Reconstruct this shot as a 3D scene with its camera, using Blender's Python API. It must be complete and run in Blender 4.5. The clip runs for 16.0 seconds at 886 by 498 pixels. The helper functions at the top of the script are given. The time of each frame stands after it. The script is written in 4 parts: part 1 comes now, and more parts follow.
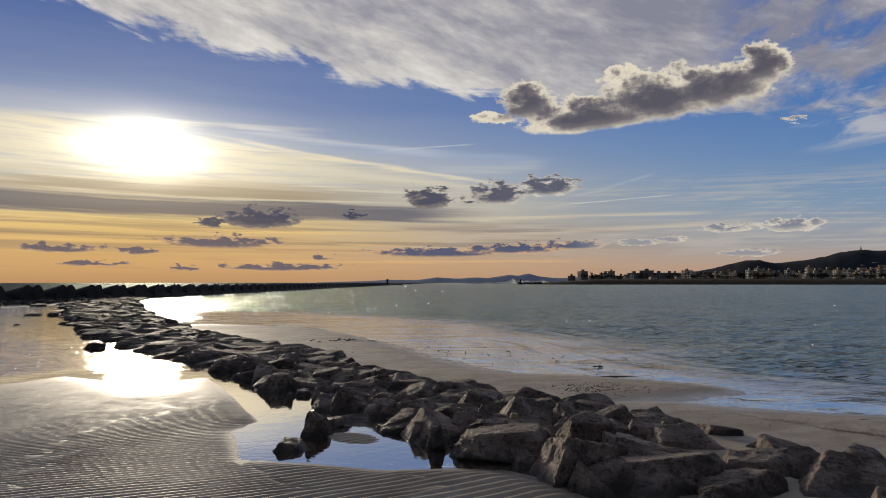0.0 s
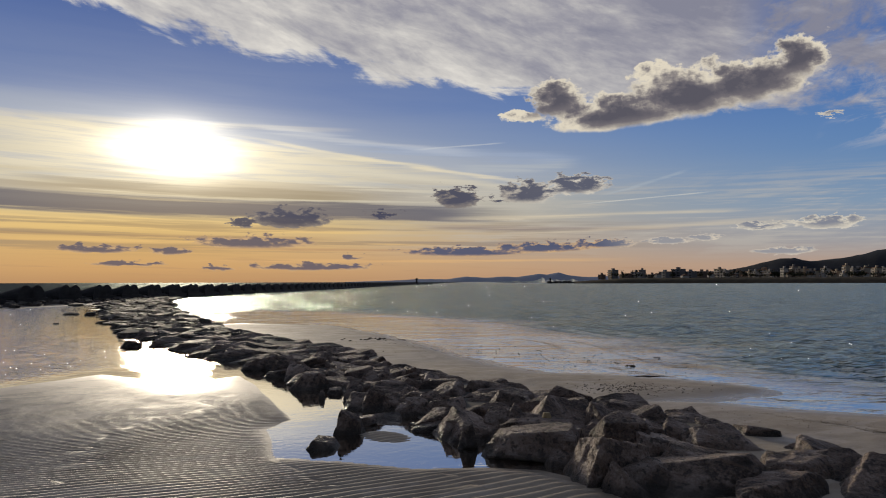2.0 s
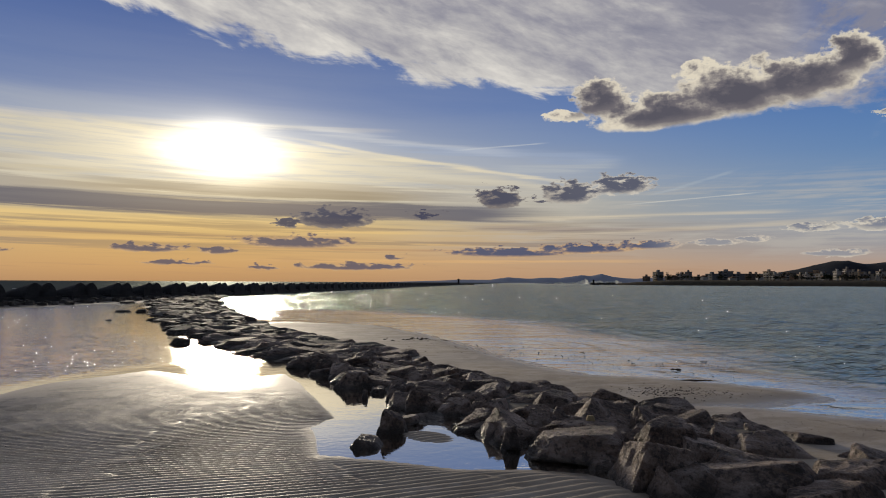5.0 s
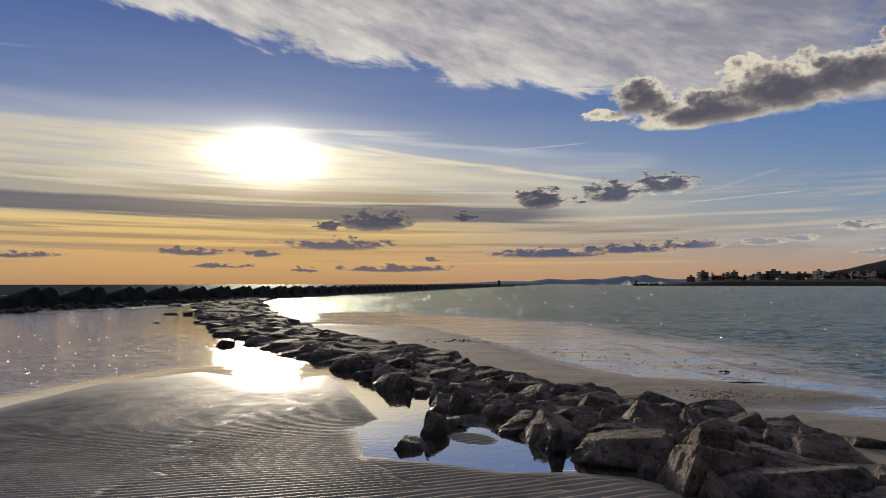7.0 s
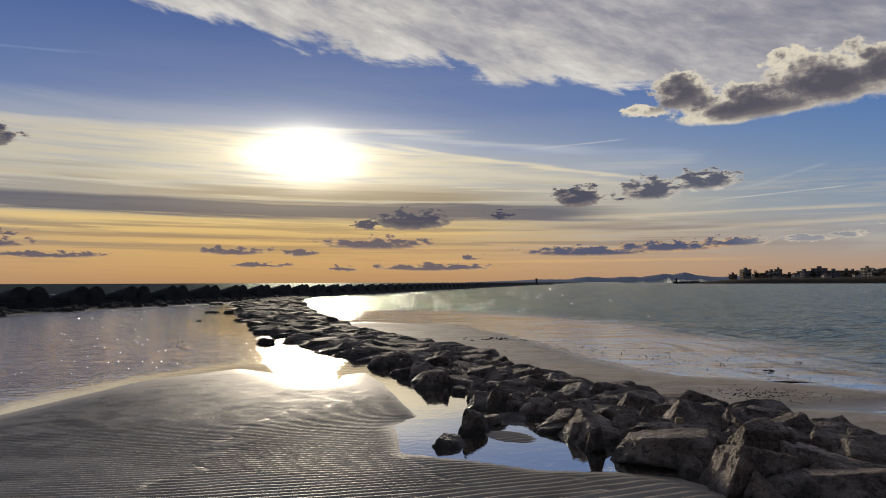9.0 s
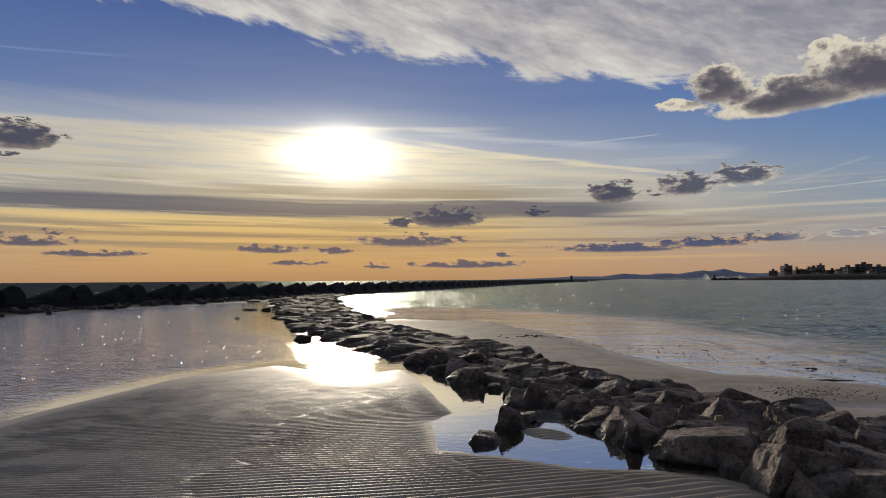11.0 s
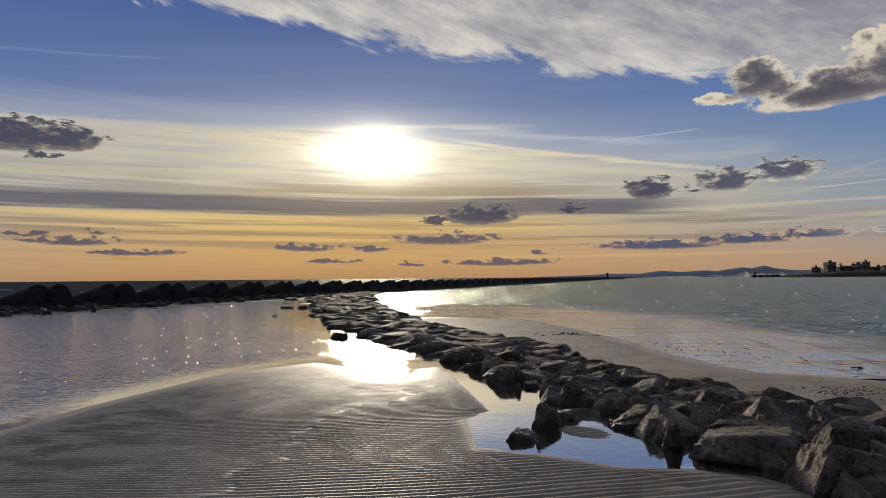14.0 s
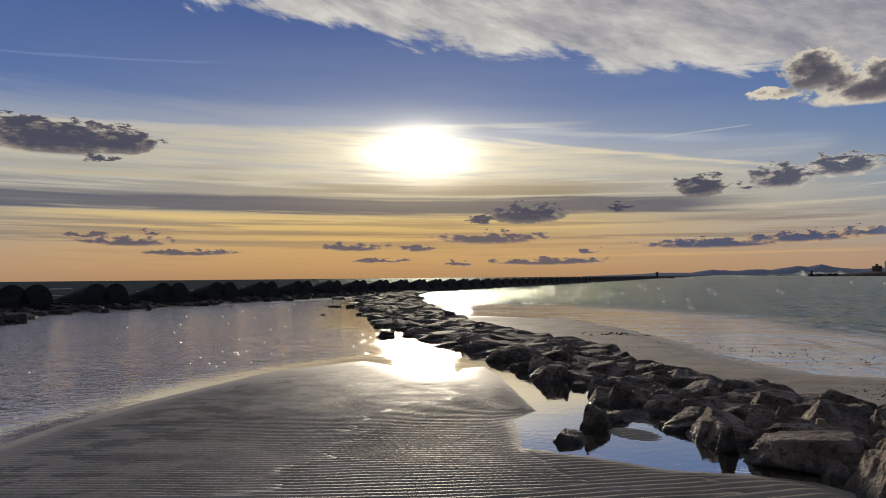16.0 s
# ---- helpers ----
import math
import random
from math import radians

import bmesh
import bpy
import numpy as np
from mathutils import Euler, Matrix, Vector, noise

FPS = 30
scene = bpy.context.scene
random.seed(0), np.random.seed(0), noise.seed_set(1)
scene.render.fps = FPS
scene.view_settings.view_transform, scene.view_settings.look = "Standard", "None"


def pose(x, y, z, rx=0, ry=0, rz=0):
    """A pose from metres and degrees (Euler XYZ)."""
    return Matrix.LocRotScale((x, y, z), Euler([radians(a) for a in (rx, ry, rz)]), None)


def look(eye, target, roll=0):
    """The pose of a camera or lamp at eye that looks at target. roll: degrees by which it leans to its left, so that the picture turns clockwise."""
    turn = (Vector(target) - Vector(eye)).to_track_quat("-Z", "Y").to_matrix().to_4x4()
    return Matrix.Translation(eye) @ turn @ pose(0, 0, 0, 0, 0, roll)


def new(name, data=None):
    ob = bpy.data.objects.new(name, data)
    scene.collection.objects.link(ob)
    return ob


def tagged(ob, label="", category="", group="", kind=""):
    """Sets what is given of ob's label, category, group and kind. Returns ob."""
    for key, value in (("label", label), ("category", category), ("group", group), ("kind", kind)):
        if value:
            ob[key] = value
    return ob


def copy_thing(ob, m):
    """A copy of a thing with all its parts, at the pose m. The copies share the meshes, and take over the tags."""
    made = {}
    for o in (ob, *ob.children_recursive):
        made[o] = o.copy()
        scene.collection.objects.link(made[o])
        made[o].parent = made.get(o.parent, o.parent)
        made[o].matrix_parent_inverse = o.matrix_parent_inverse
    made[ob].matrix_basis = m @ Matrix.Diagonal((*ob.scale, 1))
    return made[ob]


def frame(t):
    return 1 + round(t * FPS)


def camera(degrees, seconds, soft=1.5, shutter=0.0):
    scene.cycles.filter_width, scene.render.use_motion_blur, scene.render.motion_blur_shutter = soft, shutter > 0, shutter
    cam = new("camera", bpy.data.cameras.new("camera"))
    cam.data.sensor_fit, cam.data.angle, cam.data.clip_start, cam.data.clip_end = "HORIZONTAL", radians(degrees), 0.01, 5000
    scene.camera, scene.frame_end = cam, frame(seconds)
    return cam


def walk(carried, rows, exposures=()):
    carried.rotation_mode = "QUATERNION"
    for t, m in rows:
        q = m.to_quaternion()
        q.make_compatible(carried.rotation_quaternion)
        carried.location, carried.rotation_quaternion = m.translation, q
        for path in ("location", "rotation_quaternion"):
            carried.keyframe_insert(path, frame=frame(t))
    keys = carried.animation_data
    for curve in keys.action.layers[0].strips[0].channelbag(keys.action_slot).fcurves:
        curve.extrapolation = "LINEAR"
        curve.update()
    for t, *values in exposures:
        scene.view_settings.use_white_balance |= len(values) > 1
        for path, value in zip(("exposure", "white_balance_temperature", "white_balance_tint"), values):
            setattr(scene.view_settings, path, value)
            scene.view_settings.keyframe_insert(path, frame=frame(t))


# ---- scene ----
# Camera: held by someone standing at the water's edge, turning slowly to the left.
cam = camera(63.2, 16.0, soft=1.0)
# seconds, x, y, z, pitch, roll, yaw
ROWS = [
    (0, 0.000, -0.000, 1.800, 2.66, 0.03, -0.00),
    (0.5, -0.009, 0.006, 1.799, 2.69, 0.05, 0.67),
    (1, -0.016, 0.010, 1.798, 2.70, 0.04, 1.32),
    (1.5, -0.021, 0.011, 1.796, 2.65, 0.12, 1.87),
    (2, -0.026, 0.007, 1.797, 2.60, 0.16, 2.31),
    (2.5, -0.029, -0.002, 1.799, 2.53, 0.06, 2.69),
    (3, -0.030, -0.008, 1.802, 2.42, -0.06, 3.11),
    (5.5, -0.053, 0.010, 1.797, 2.69, -0.22, 6.56),
    (6, -0.066, 0.019, 1.794, 2.71, -0.12, 7.55),
    (6.5, -0.070, 0.033, 1.793, 2.76, -0.02, 8.31),
    (7, -0.073, 0.046, 1.787, 2.78, 0.06, 8.85),
    (7.5, -0.077, 0.055, 1.781, 2.77, 0.13, 9.37),
    (8, -0.082, 0.062, 1.778, 2.73, 0.13, 10.15),
    (8.5, -0.081, 0.065, 1.778, 2.70, 0.14, 11.04),
    (9, -0.080, 0.063, 1.780, 2.65, 0.19, 11.79),
    (11.5, -0.095, 0.031, 1.777, 2.41, 0.39, 15.03),
    (12, -0.102, 0.024, 1.778, 2.36, 0.41, 15.48),
    (12.5, -0.108, 0.015, 1.779, 2.34, 0.45, 15.96),
    (13, -0.107, 0.010, 1.782, 2.33, 0.50, 16.39),
    (13.5, -0.108, 0.008, 1.780, 2.33, 0.51, 16.82),
    (14, -0.104, 0.013, 1.777, 2.30, 0.49, 17.26),
    (14.5, -0.105, 0.025, 1.775, 2.32, 0.45, 17.92),
    (15, -0.107, 0.044, 1.771, 2.39, 0.47, 18.92),
    (15.5, -0.110, 0.062, 1.769, 2.40, 0.53, 19.94),
    (16, -0.117, 0.076, 1.771, 2.27, 0.52, 20.95),
]
walk(cam, [(t, pose(x, y, z, 90 + pitch, roll, yaw)) for t, x, y, z, pitch, roll, yaw in ROWS],
     exposures=[(0.0, 0.02), (3.0, 0.0), (8.0, -0.05), (12.0, -0.10), (16.0, -0.14)])

# ---- world, sun ----
SUN_AZ, SUN_EL = -22.6, 10.0


def lin(r, g, b):
    """Linear colour from 0..255 display values."""
    return tuple((c / 255 / 12.92 if c < 10 else ((c / 255 + 0.055) / 1.055) ** 2.4) for c in (r, g, b))


class Ex:
    """A value in a node tree, with arithmetic."""

    def __init__(self, tree, socket):
        self.tree, self.s = tree, socket

    def op(self, kind, *others, clamp=False):
        n = self.tree.nodes.new("ShaderNodeMath")
        n.operation, n.use_clamp = kind, clamp
        for i, v in enumerate((self, *others)):
            if isinstance(v, Ex):
                self.tree.links.new(v.s, n.inputs[i])
            else:
                n.inputs[i].default_value = v
        return Ex(self.tree, n.outputs[0])

    def __add__(self, o): return self.op("ADD", o)
    def __sub__(self, o): return self.op("SUBTRACT", o)
    def __mul__(self, o): return self.op("MULTIPLY", o)
    def __truediv__(self, o): return self.op("DIVIDE", o)
    def mn(self, o): return self.op("MINIMUM", o)
    def mx(self, o): return self.op("MAXIMUM", o)
    def exp(self): return self.op("EXPONENT")

    def step(self, a, b):
        """0 at a, 1 at b, smooth between (a may be above b)."""
        n = self.tree.nodes.new("ShaderNodeMapRange")
        n.interpolation_type = "SMOOTHSTEP"
        flip = a > b
        self.tree.links.new(self.s, n.inputs["Value"])
        n.inputs["From Min"].default_value, n.inputs["From Max"].default_value = min(a, b), max(a, b)
        n.inputs["To Min"].default_value, n.inputs["To Max"].default_value = (1, 0) if flip else (0, 1)
        return Ex(self.tree, n.outputs["Result"])


def node(tree, kind, **inputs):
    n = tree.nodes.new(kind)
    for k, v in inputs.items():
        k = k.replace("_", " ")
        if isinstance(v, Ex):
            tree.links.new(v.s, n.inputs[k])
        else:
            n.inputs[k].default_value = v
    return n


def xyz(tree, x, y, z=0.0):
    n = tree.nodes.new("ShaderNodeCombineXYZ")
    for i, v in enumerate((x, y, z)):
        if isinstance(v, Ex):
            tree.links.new(v.s, n.inputs[i])
        else:
            n.inputs[i].default_value = v
    return Ex(tree, n.outputs[0])


def fbm(tree, vec, scale=1.0, detail=5.0, rough=0.55, warp=0.0):
    n = node(tree, "ShaderNodeTexNoise", Vector=vec, Scale=scale, Detail=detail, Roughness=rough, Distortion=warp)
    return Ex(tree, n.outputs[0])


def blend(tree, fac, a, b):
    n = tree.nodes.new("ShaderNodeMix")
    n.data_type = "RGBA"
    for key, v in ((0, fac), (6, a), (7, b)):
        if isinstance(v, Ex):
            tree.links.new(v.s, n.inputs[key])
        else:
            n.inputs[key].default_value = v if key == 0 else (*v, 1)
    return Ex(tree, n.outputs[2])


def ramp(tree, fac, stops):
    n = tree.nodes.new("ShaderNodeValToRGB")
    tree.links.new(fac.s, n.inputs[0])
    els = n.color_ramp.elements
    while len(els) < len(stops):
        els.new(0.5)
    for e, (p, c) in zip(els, stops):
        e.position, e.color = p, (*c, 1)
    return Ex(tree, n.outputs[0])


world = bpy.data.worlds.new("sky")
scene.world = world
world.use_nodes = True
wt = world.node_tree
wt.nodes.clear()
tc = wt.nodes.new("ShaderNodeTexCoord")
sep = wt.nodes.new("ShaderNodeSeparateXYZ")
wt.links.new(tc.outputs["Generated"], sep.inputs[0])
dx, dy, dz = (Ex(wt, sep.outputs[i]) for i in range(3))
U = dx.op("ARCTAN2", dy) * 57.2958          # azimuth from north, degrees, to the right
V = dz.op("ARCSINE") * 57.2958              # elevation, degrees

sky = wt.nodes.new("ShaderNodeTexSky")
sky.sky_type, sky.sun_disc = "NISHITA", False
sky.sun_elevation, sky.sun_rotation = radians(SUN_EL), radians(SUN_AZ)

# clear sky: orange along the horizon towards the sun, blue above
warm = (((U - SUN_AZ + 4.0) / 36).op("POWER", 2.0) * -1).exp()
vv = V / 25
warm_col = ramp(wt, vv, [(0.0, lin(184, 142, 100)), (0.04, lin(202, 158, 106)), (0.10, lin(213, 172, 112)), (0.18, lin(220, 188, 124)), (0.26, lin(206, 188, 144)), (0.33, lin(184, 180, 168)),
                         (0.44, lin(138, 150, 176)), (0.54, lin(90, 115, 168)), (0.8, lin(76, 101, 157)), (1.0, lin(80, 104, 158))])
cool_col = ramp(wt, vv, [(0.0, lin(176, 146, 128)), (0.05, lin(172, 150, 138)), (0.11, lin(146, 150, 160)), (0.22, lin(113, 144, 177)),
                         (0.38, lin(85, 127, 177)), (0.56, lin(75, 115, 173)), (0.8, lin(86, 110, 163)), (1.0, lin(104, 116, 155))])
col = blend(wt, warm, cool_col, warm_col)

# thin veil and streaks, drawn out along the horizon
streak = fbm(wt, xyz(wt, U * 0.045, V * 0.6 + U * 0.016), 1.0, 7.0, 0.62, 0.5)
fine = fbm(wt, xyz(wt, U * 0.03 + 5.0, V * 1.4 + U * 0.02), 1.2, 5.0, 0.6, 0.3)
thread = fbm(wt, xyz(wt, U * 0.10, V * 2.6 + U * 0.05), 1.0, 5.0, 0.65, 0.5)
top = V + (U + 24.0).mx(0.0) * 0.135 - 11.6
near_sun = (((U - SUN_AZ) / 15).op("POWER", 2.0) * -1).exp()
haze = (((U - SUN_AZ) / 26).op("POWER", 2.0) * -1).exp() * V.step(22.0, 10.0) * V.step(6.0, 9.0)
col = blend(wt, haze * (streak * 0.5 + 0.32), col, lin(158, 166, 184))
halo = (top + (streak - 0.5) * 5.0).step(3.0, -0.4) * U.step(16.0, -4.0) * V.step(6.0, 8.5)
col = blend(wt, halo * 0.62, col, lin(174, 179, 188))
veil = (top + (streak - 0.5) * 2.2 + (thread - 0.5) * 1.0).step(0.25, -0.4) * V.step(4.6, 6.4) * U.step(13.0, -4.0)
veil_col = blend(wt, near_sun, lin(196, 190, 176), lin(227, 213, 180))
col = blend(wt, veil * (thread * 2.4 + streak * 1.6 - 1.15).mx(0.30).mn(0.95), col, veil_col)


def strip(u0, v0, u1, v1, half, colour, amount, ragged=1.0):
    """A drawn-out streak of thin cloud from one direction to another, with a frayed edge."""
    global col
    line = V - (U - u0) * ((v1 - v0) / (u1 - u0)) - v0 + (thread - 0.5) * (1.6 * half * ragged) + (fine - 0.5) * (2.4 * half * ragged)
    soft = (u1 - u0) * 0.22
    m = line.op("ABSOLUTE").step(half, half * 0.15) * U.step(u0, u0 + soft) * U.step(u1, u1 - soft)
    col = blend(wt, m * (thread * 1.6 - 0.1).mx(0.2).mn(1.0) * amount, col, lin(*colour))


strip(-33, 11.7, -8, 11.9, 0.30, (206, 200, 190), 0.7)
strip(-19, 12.1, 2, 9.9, 0.42, (196, 198, 202), 0.75)
strip(-20, 11.4, 8, 7.3, 0.22, (226, 214, 186), 0.9)
strip(-22, 11.0, -2, 8.9, 0.30, (232, 219, 186), 0.8)
strip(-16, 9.6, 8, 6.9, 0.35, (214, 206, 186), 0.7)
strip(-12, 10.9, 10, 9.4, 0.5, (158, 172, 196), 0.6)
strip(-5, 10.4, 3, 11.0, 0.10, (196, 200, 204), 0.7)
strip(-2, 8.9, 9, 9.2, 0.55, (182, 186, 188), 0.6)
strip(-58, 11.0, -30, 11.6, 0.35, (206, 198, 186), 0.8)
strip(-58, 9.0, -28, 9.6, 0.8, (204, 194, 170), 0.6)
strip(-55, 7.6, -27, 7.9, 0.45, (196, 182, 152), 0.7)
strip(-56, 15.2, -36, 16.4, 0.14, (128, 148, 190), 0.6)
strip(-60, 8.2, -33, 8.5, 0.3, (150, 142, 138), 0.5)
gap = (streak + (fine - 0.5)).step(0.42, 0.60) * V.step(8.4, 7.2) * V.step(4.0, 5.2) * U.step(6.0, -10.0)
col = blend(wt, gap * 0.65, col, blend(wt, near_sun, lin(140, 138, 142), lin(178, 158, 124)))
# pale wisps to the north, above the shore
wisp = fbm(wt, xyz(wt, U * 0.07 + V * 0.05, V * 0.42 - U * 0.06), 1.0, 7.0, 0.64, 0.7)
lowwisp = (thread * 0.5 + wisp * 0.5).step(0.45, 0.6) * V.step(9.0, 6.0) * V.step(1.2, 3.4) * U.step(-12.0, 2.0)
col = blend(wt, lowwisp * 0.52, col, lin(188, 182, 172))
highwisp = wisp.step(0.46, 0.6) * (U - (V - 12.0) * 0.4).step(25.8, 28.6) * V.step(8.6, 10.6)
col = blend(wt, highwisp * 0.85, col, lin(182, 182, 188))

# grey stratus bands low over the sea
drop = (U + 34).mx(0.0) * 0.014
band = (V - 5.85 + drop + (fine - 0.5) * 1.7 + (streak - 0.5) * 1.0).op("ABSOLUTE")
band_m = band.step(0.85, 0.42) * (U + (fine - 0.5) * 14.0).step(5.0, -3.0)
col = blend(wt, band_m * 0.9, col, blend(wt, near_sun, lin(98, 99, 112), lin(114, 105, 104)))
band2 = (V - 6.9 + (U + 20) * 0.016 + (fine - 0.5) * 2.0).op("ABSOLUTE").step(0.5, 0.15) * U.step(-5.0, -13.0) * U.step(-36.0, -27.0)
col = blend(wt, band2 * 0.8, col, lin(158, 142, 116))
strip(-56, 4.9, -6, 4.3, 0.32, (238, 204, 138), 0.85)
strip(-50, 4.1, -2, 3.9, 0.22, (236, 198, 128), 0.7)
strip(-54, 3.5, -8, 3.45, 0.24, (146, 118, 98), 0.75)
strip(-40, 3.05, 4, 3.0, 0.16, (232, 190, 122), 0.7)
strip(-30, 2.6, 8, 2.4, 0.14, (178, 138, 104), 0.6)
strip(-24, 1.6, 14, 1.7, 0.16, (228, 182, 122), 0.6)
strip(-6, 4.4, 18, 3.9, 0.30, (150, 136, 132), 0.7)
strip(-4, 5.0, 22, 5.3, 0.22, (214, 200, 174), 0.7)
strip(2, 3.7, 26, 4.6, 0.30, (206, 192, 168), 0.6)
strip(8, 6.0, 19, 6.7, 0.07, (206, 204, 196), 0.8, 0.5)
strip(10, 6.6, 17, 8.4, 0.16, (172, 182, 190), 0.5)
low = fbm(wt, xyz(wt, U * 0.03 + 3.1, V * 1.25 + U * 0.012), 1.5, 5.0, 0.62)
low_m = low.step(0.47, 0.6) * V.step(5.2, 4.2) * V.step(1.7, 2.8) * U.step(20.0, 4.0)
col = blend(wt, low_m * 0.62, col, blend(wt, near_sun, lin(128, 118, 116), lin(164, 138, 104)))
low2 = thread.step(0.52, 0.64) * V.step(3.4, 2.2) * V.step(0.3, 0.9) * U.step(24.0, 8.0)
col = blend(wt, low2 * 0.25, col, lin(168, 132, 104))

# sheet of broken cloud overhead
deck_n = fbm(wt, xyz(wt, U * 0.22 + V * 0.12, V * 0.55 + U * 0.10), 1.0, 9.0, 0.61, 0.3)
edge = V - 19.1 + (U + 29.0) * 0.142 - (U - 8.0).mx(0.0) * 0.05
broken = fbm(wt, xyz(wt, U * 0.25 + 3.0, V * 0.45 - U * 0.12), 1.0, 8.0, 0.64, 0.3).step(0.34, 0.60).mx(U.step(26.0, 19.0))
deck = broken * (edge + (deck_n - 0.5) * 5.5 + (thread - 0.5) * 1.0).step(-0.3, 0.8)
shade = fbm(wt, xyz(wt, U * 0.16 + V * 0.10 + 7.0, V * 0.42 + U * 0.11), 1.0, 9.0, 0.6, 0.4)
cotton = fbm(wt, xyz(wt, U * 0.55 + V * 0.2, V * 1.3 + U * 0.2), 1.0, 7.0, 0.62, 0.2)
deck_col = ramp(wt, shade * 0.75 + cotton * 0.30 + 0.0 + (edge * 0.022).mn(0.14) + U * 0.0022 + U.mx(0.0) * 0.0046, [(0.38, lin(226, 221, 212)), (0.50, lin(204, 200, 195)), (0.60, lin(182, 179, 179)), (0.72, lin(156, 154, 162)), (0.86, lin(134, 134, 148))])
col = blend(wt, deck * 0.95, col, deck_col)
# higher up and behind, an even grey-blue sky
col = blend(wt, V.step(24.0, 40.0), col, lin(112, 120, 138))
col = blend(wt, (U + 10.0).op("ABSOLUTE").step(60.0, 100.0), col, lin(82, 90, 106))

# heaped clouds: lit rims, grey bodies
puff = fbm(wt, xyz(wt, U * 0.5, V * 0.7), 1.0, 9.0, 0.60)
puff2 = fbm(wt, xyz(wt, U * 0.5 + 40, V * 0.7 + 9), 1.0, 9.0, 0.60)
small_n = fbm(wt, xyz(wt, U * 0.9, V * 2.2), 1.0, 8.0, 0.62)
small_n2 = fbm(wt, xyz(wt, U * 0.9 + 21, V * 2.2 + 4), 1.0, 8.0, 0.62)


def heap(blobs, noise_a, noise_b, size, grow, lift=0.6):
    p = xyz(wt, U + (noise_a - 0.5) * size, V - (noise_b - 0.42).mx(-0.03) * size * lift)
    least = None
    for u, v, ru, rv in blobs:
        m = node(wt, "ShaderNodeVectorMath", Vector=p)
        m.operation = "MULTIPLY_ADD"
        m.inputs[1].default_value, m.inputs[2].default_value = (1 / ru, 1 / rv, 0), (-u / ru, -v / rv, 0)
        ln = wt.nodes.new("ShaderNodeVectorMath")
        ln.operation = "LENGTH"
        wt.links.new(m.outputs[0], ln.inputs[0])
        r = Ex(wt, ln.outputs["Value"])
        least = r if least is None else least.op("SMOOTH_MIN", r, 0.2)
    return least * -1.0 + 1.0 + (noise_b - 0.5) * grow


BIG = [(6.9, 14.1, 2.6, 1.45), (12.0, 13.0, 5.6, 1.45), (17.0, 13.9, 5.2, 2.0), (21.0, 14.4, 4.8, 1.8), (24.7, 15.7, 1.8, 1.6),
       (4.2, 12.75, 1.8, 0.45), (9.5, 12.3, 4.2, 1.0), (14.8, 15.2, 2.6, 1.1)]
big = heap(BIG, puff, puff2, 5.5, 1.5, 0.35)
big_a = big.step(-0.02, 0.24)
lowered = heap([(u - 0.35, v - 0.35, ru * 1.02, rv) for u, v, ru, rv in BIG[:5]], puff, puff2, 5.5, 1.5, 0.35)
big_col = ramp(wt, big * 0.40 + lowered * 0.60 + (small_n - 0.5) * 0.22 + (puff - 0.5) * 0.55, [(0.05, lin(222, 212, 192)), (0.20, lin(202, 193, 178)), (0.34, lin(154, 147, 142)), (0.50, lin(112, 107, 112)), (0.78, lin(88, 86, 96))])
col = blend(wt, big_a, col, big_col)
mid = heap([(-49.3, 9.9, 5.6, 1.3), (-45.2, 9.9, 3.0, 1.05), (-51.5, 10.7, 2.4, 0.6), (-46.4, 8.6, 1.3, 0.25),
            (-1.1, 6.5, 2.2, 0.9), (4.5, 6.9, 2.5, 1.0), (8.3, 7.4, 2.8, 0.85), (2.2, 6.3, 1.2, 0.2),
            (-14.3, 4.8, 3.6, 0.85), (-18.0, 4.4, 1.4, 0.25), (25.8, 3.95, 2.5, 0.55), (21.4, 3.85, 1.9, 0.3), (-7.0, 5.1, 1.6, 0.25), (26.3, 11.5, 0.8, 0.25)], small_n, small_n2, 2.8, 1.3, 0.7)
mid_a = mid.step(0.02, 0.2)
lit_side = U.step(-2.0, 8.0)
far_side = U.step(12.0, 20.0)
mid_col = blend(wt, (mid + (small_n2 - 0.5) * 1.5).step(-0.05, 0.62), blend(wt, lit_side, lin(132, 123, 118), lin(210, 202, 188)), blend(wt, lit_side, lin(66, 68, 88), lin(86, 88, 104)))
mid_col = blend(wt, far_side * 0.6, mid_col, blend(wt, (mid + (small_n2 - 0.5) * 1.4).step(0.2, 0.9), lin(216, 208, 192), lin(146, 150, 162)))
col = blend(wt, mid_a * 0.95, col, mid_col)
lowc = heap([(-17.1, 3.0, 5.2, 0.55), (-27.9, 2.35, 2.9, 0.36), (-23.0, 2.25, 1.6, 0.32), (-9.6, 1.9, 1.1, 0.28), (-0.5, 2.3, 5.8, 0.45),
             (5.5, 2.6, 4.5, 0.45), (10.5, 2.85, 2.8, 0.38), (-12.5, 1.1, 5.5, 0.32), (15.0, 3.0, 1.8, 0.32), (17.7, 3.2, 1.2, 0.3), (-26.0, 1.3, 3.0, 0.2),
             (-44.6, 2.75, 3.6, 0.42), (-42.9, 3.4, 0.9, 0.22), (-40.5, 1.95, 4.0, 0.27), (-19.5, 1.0, 1.4, 0.22), (23.0, 2.1, 2.2, 0.32), (-47.5, 3.2, 1.6, 0.22)], small_n, small_n2, 2.4, 1.2, 0.45)
low_a = lowc.step(0.0, 0.22)
far_lit = U.step(9.0, 15.0)
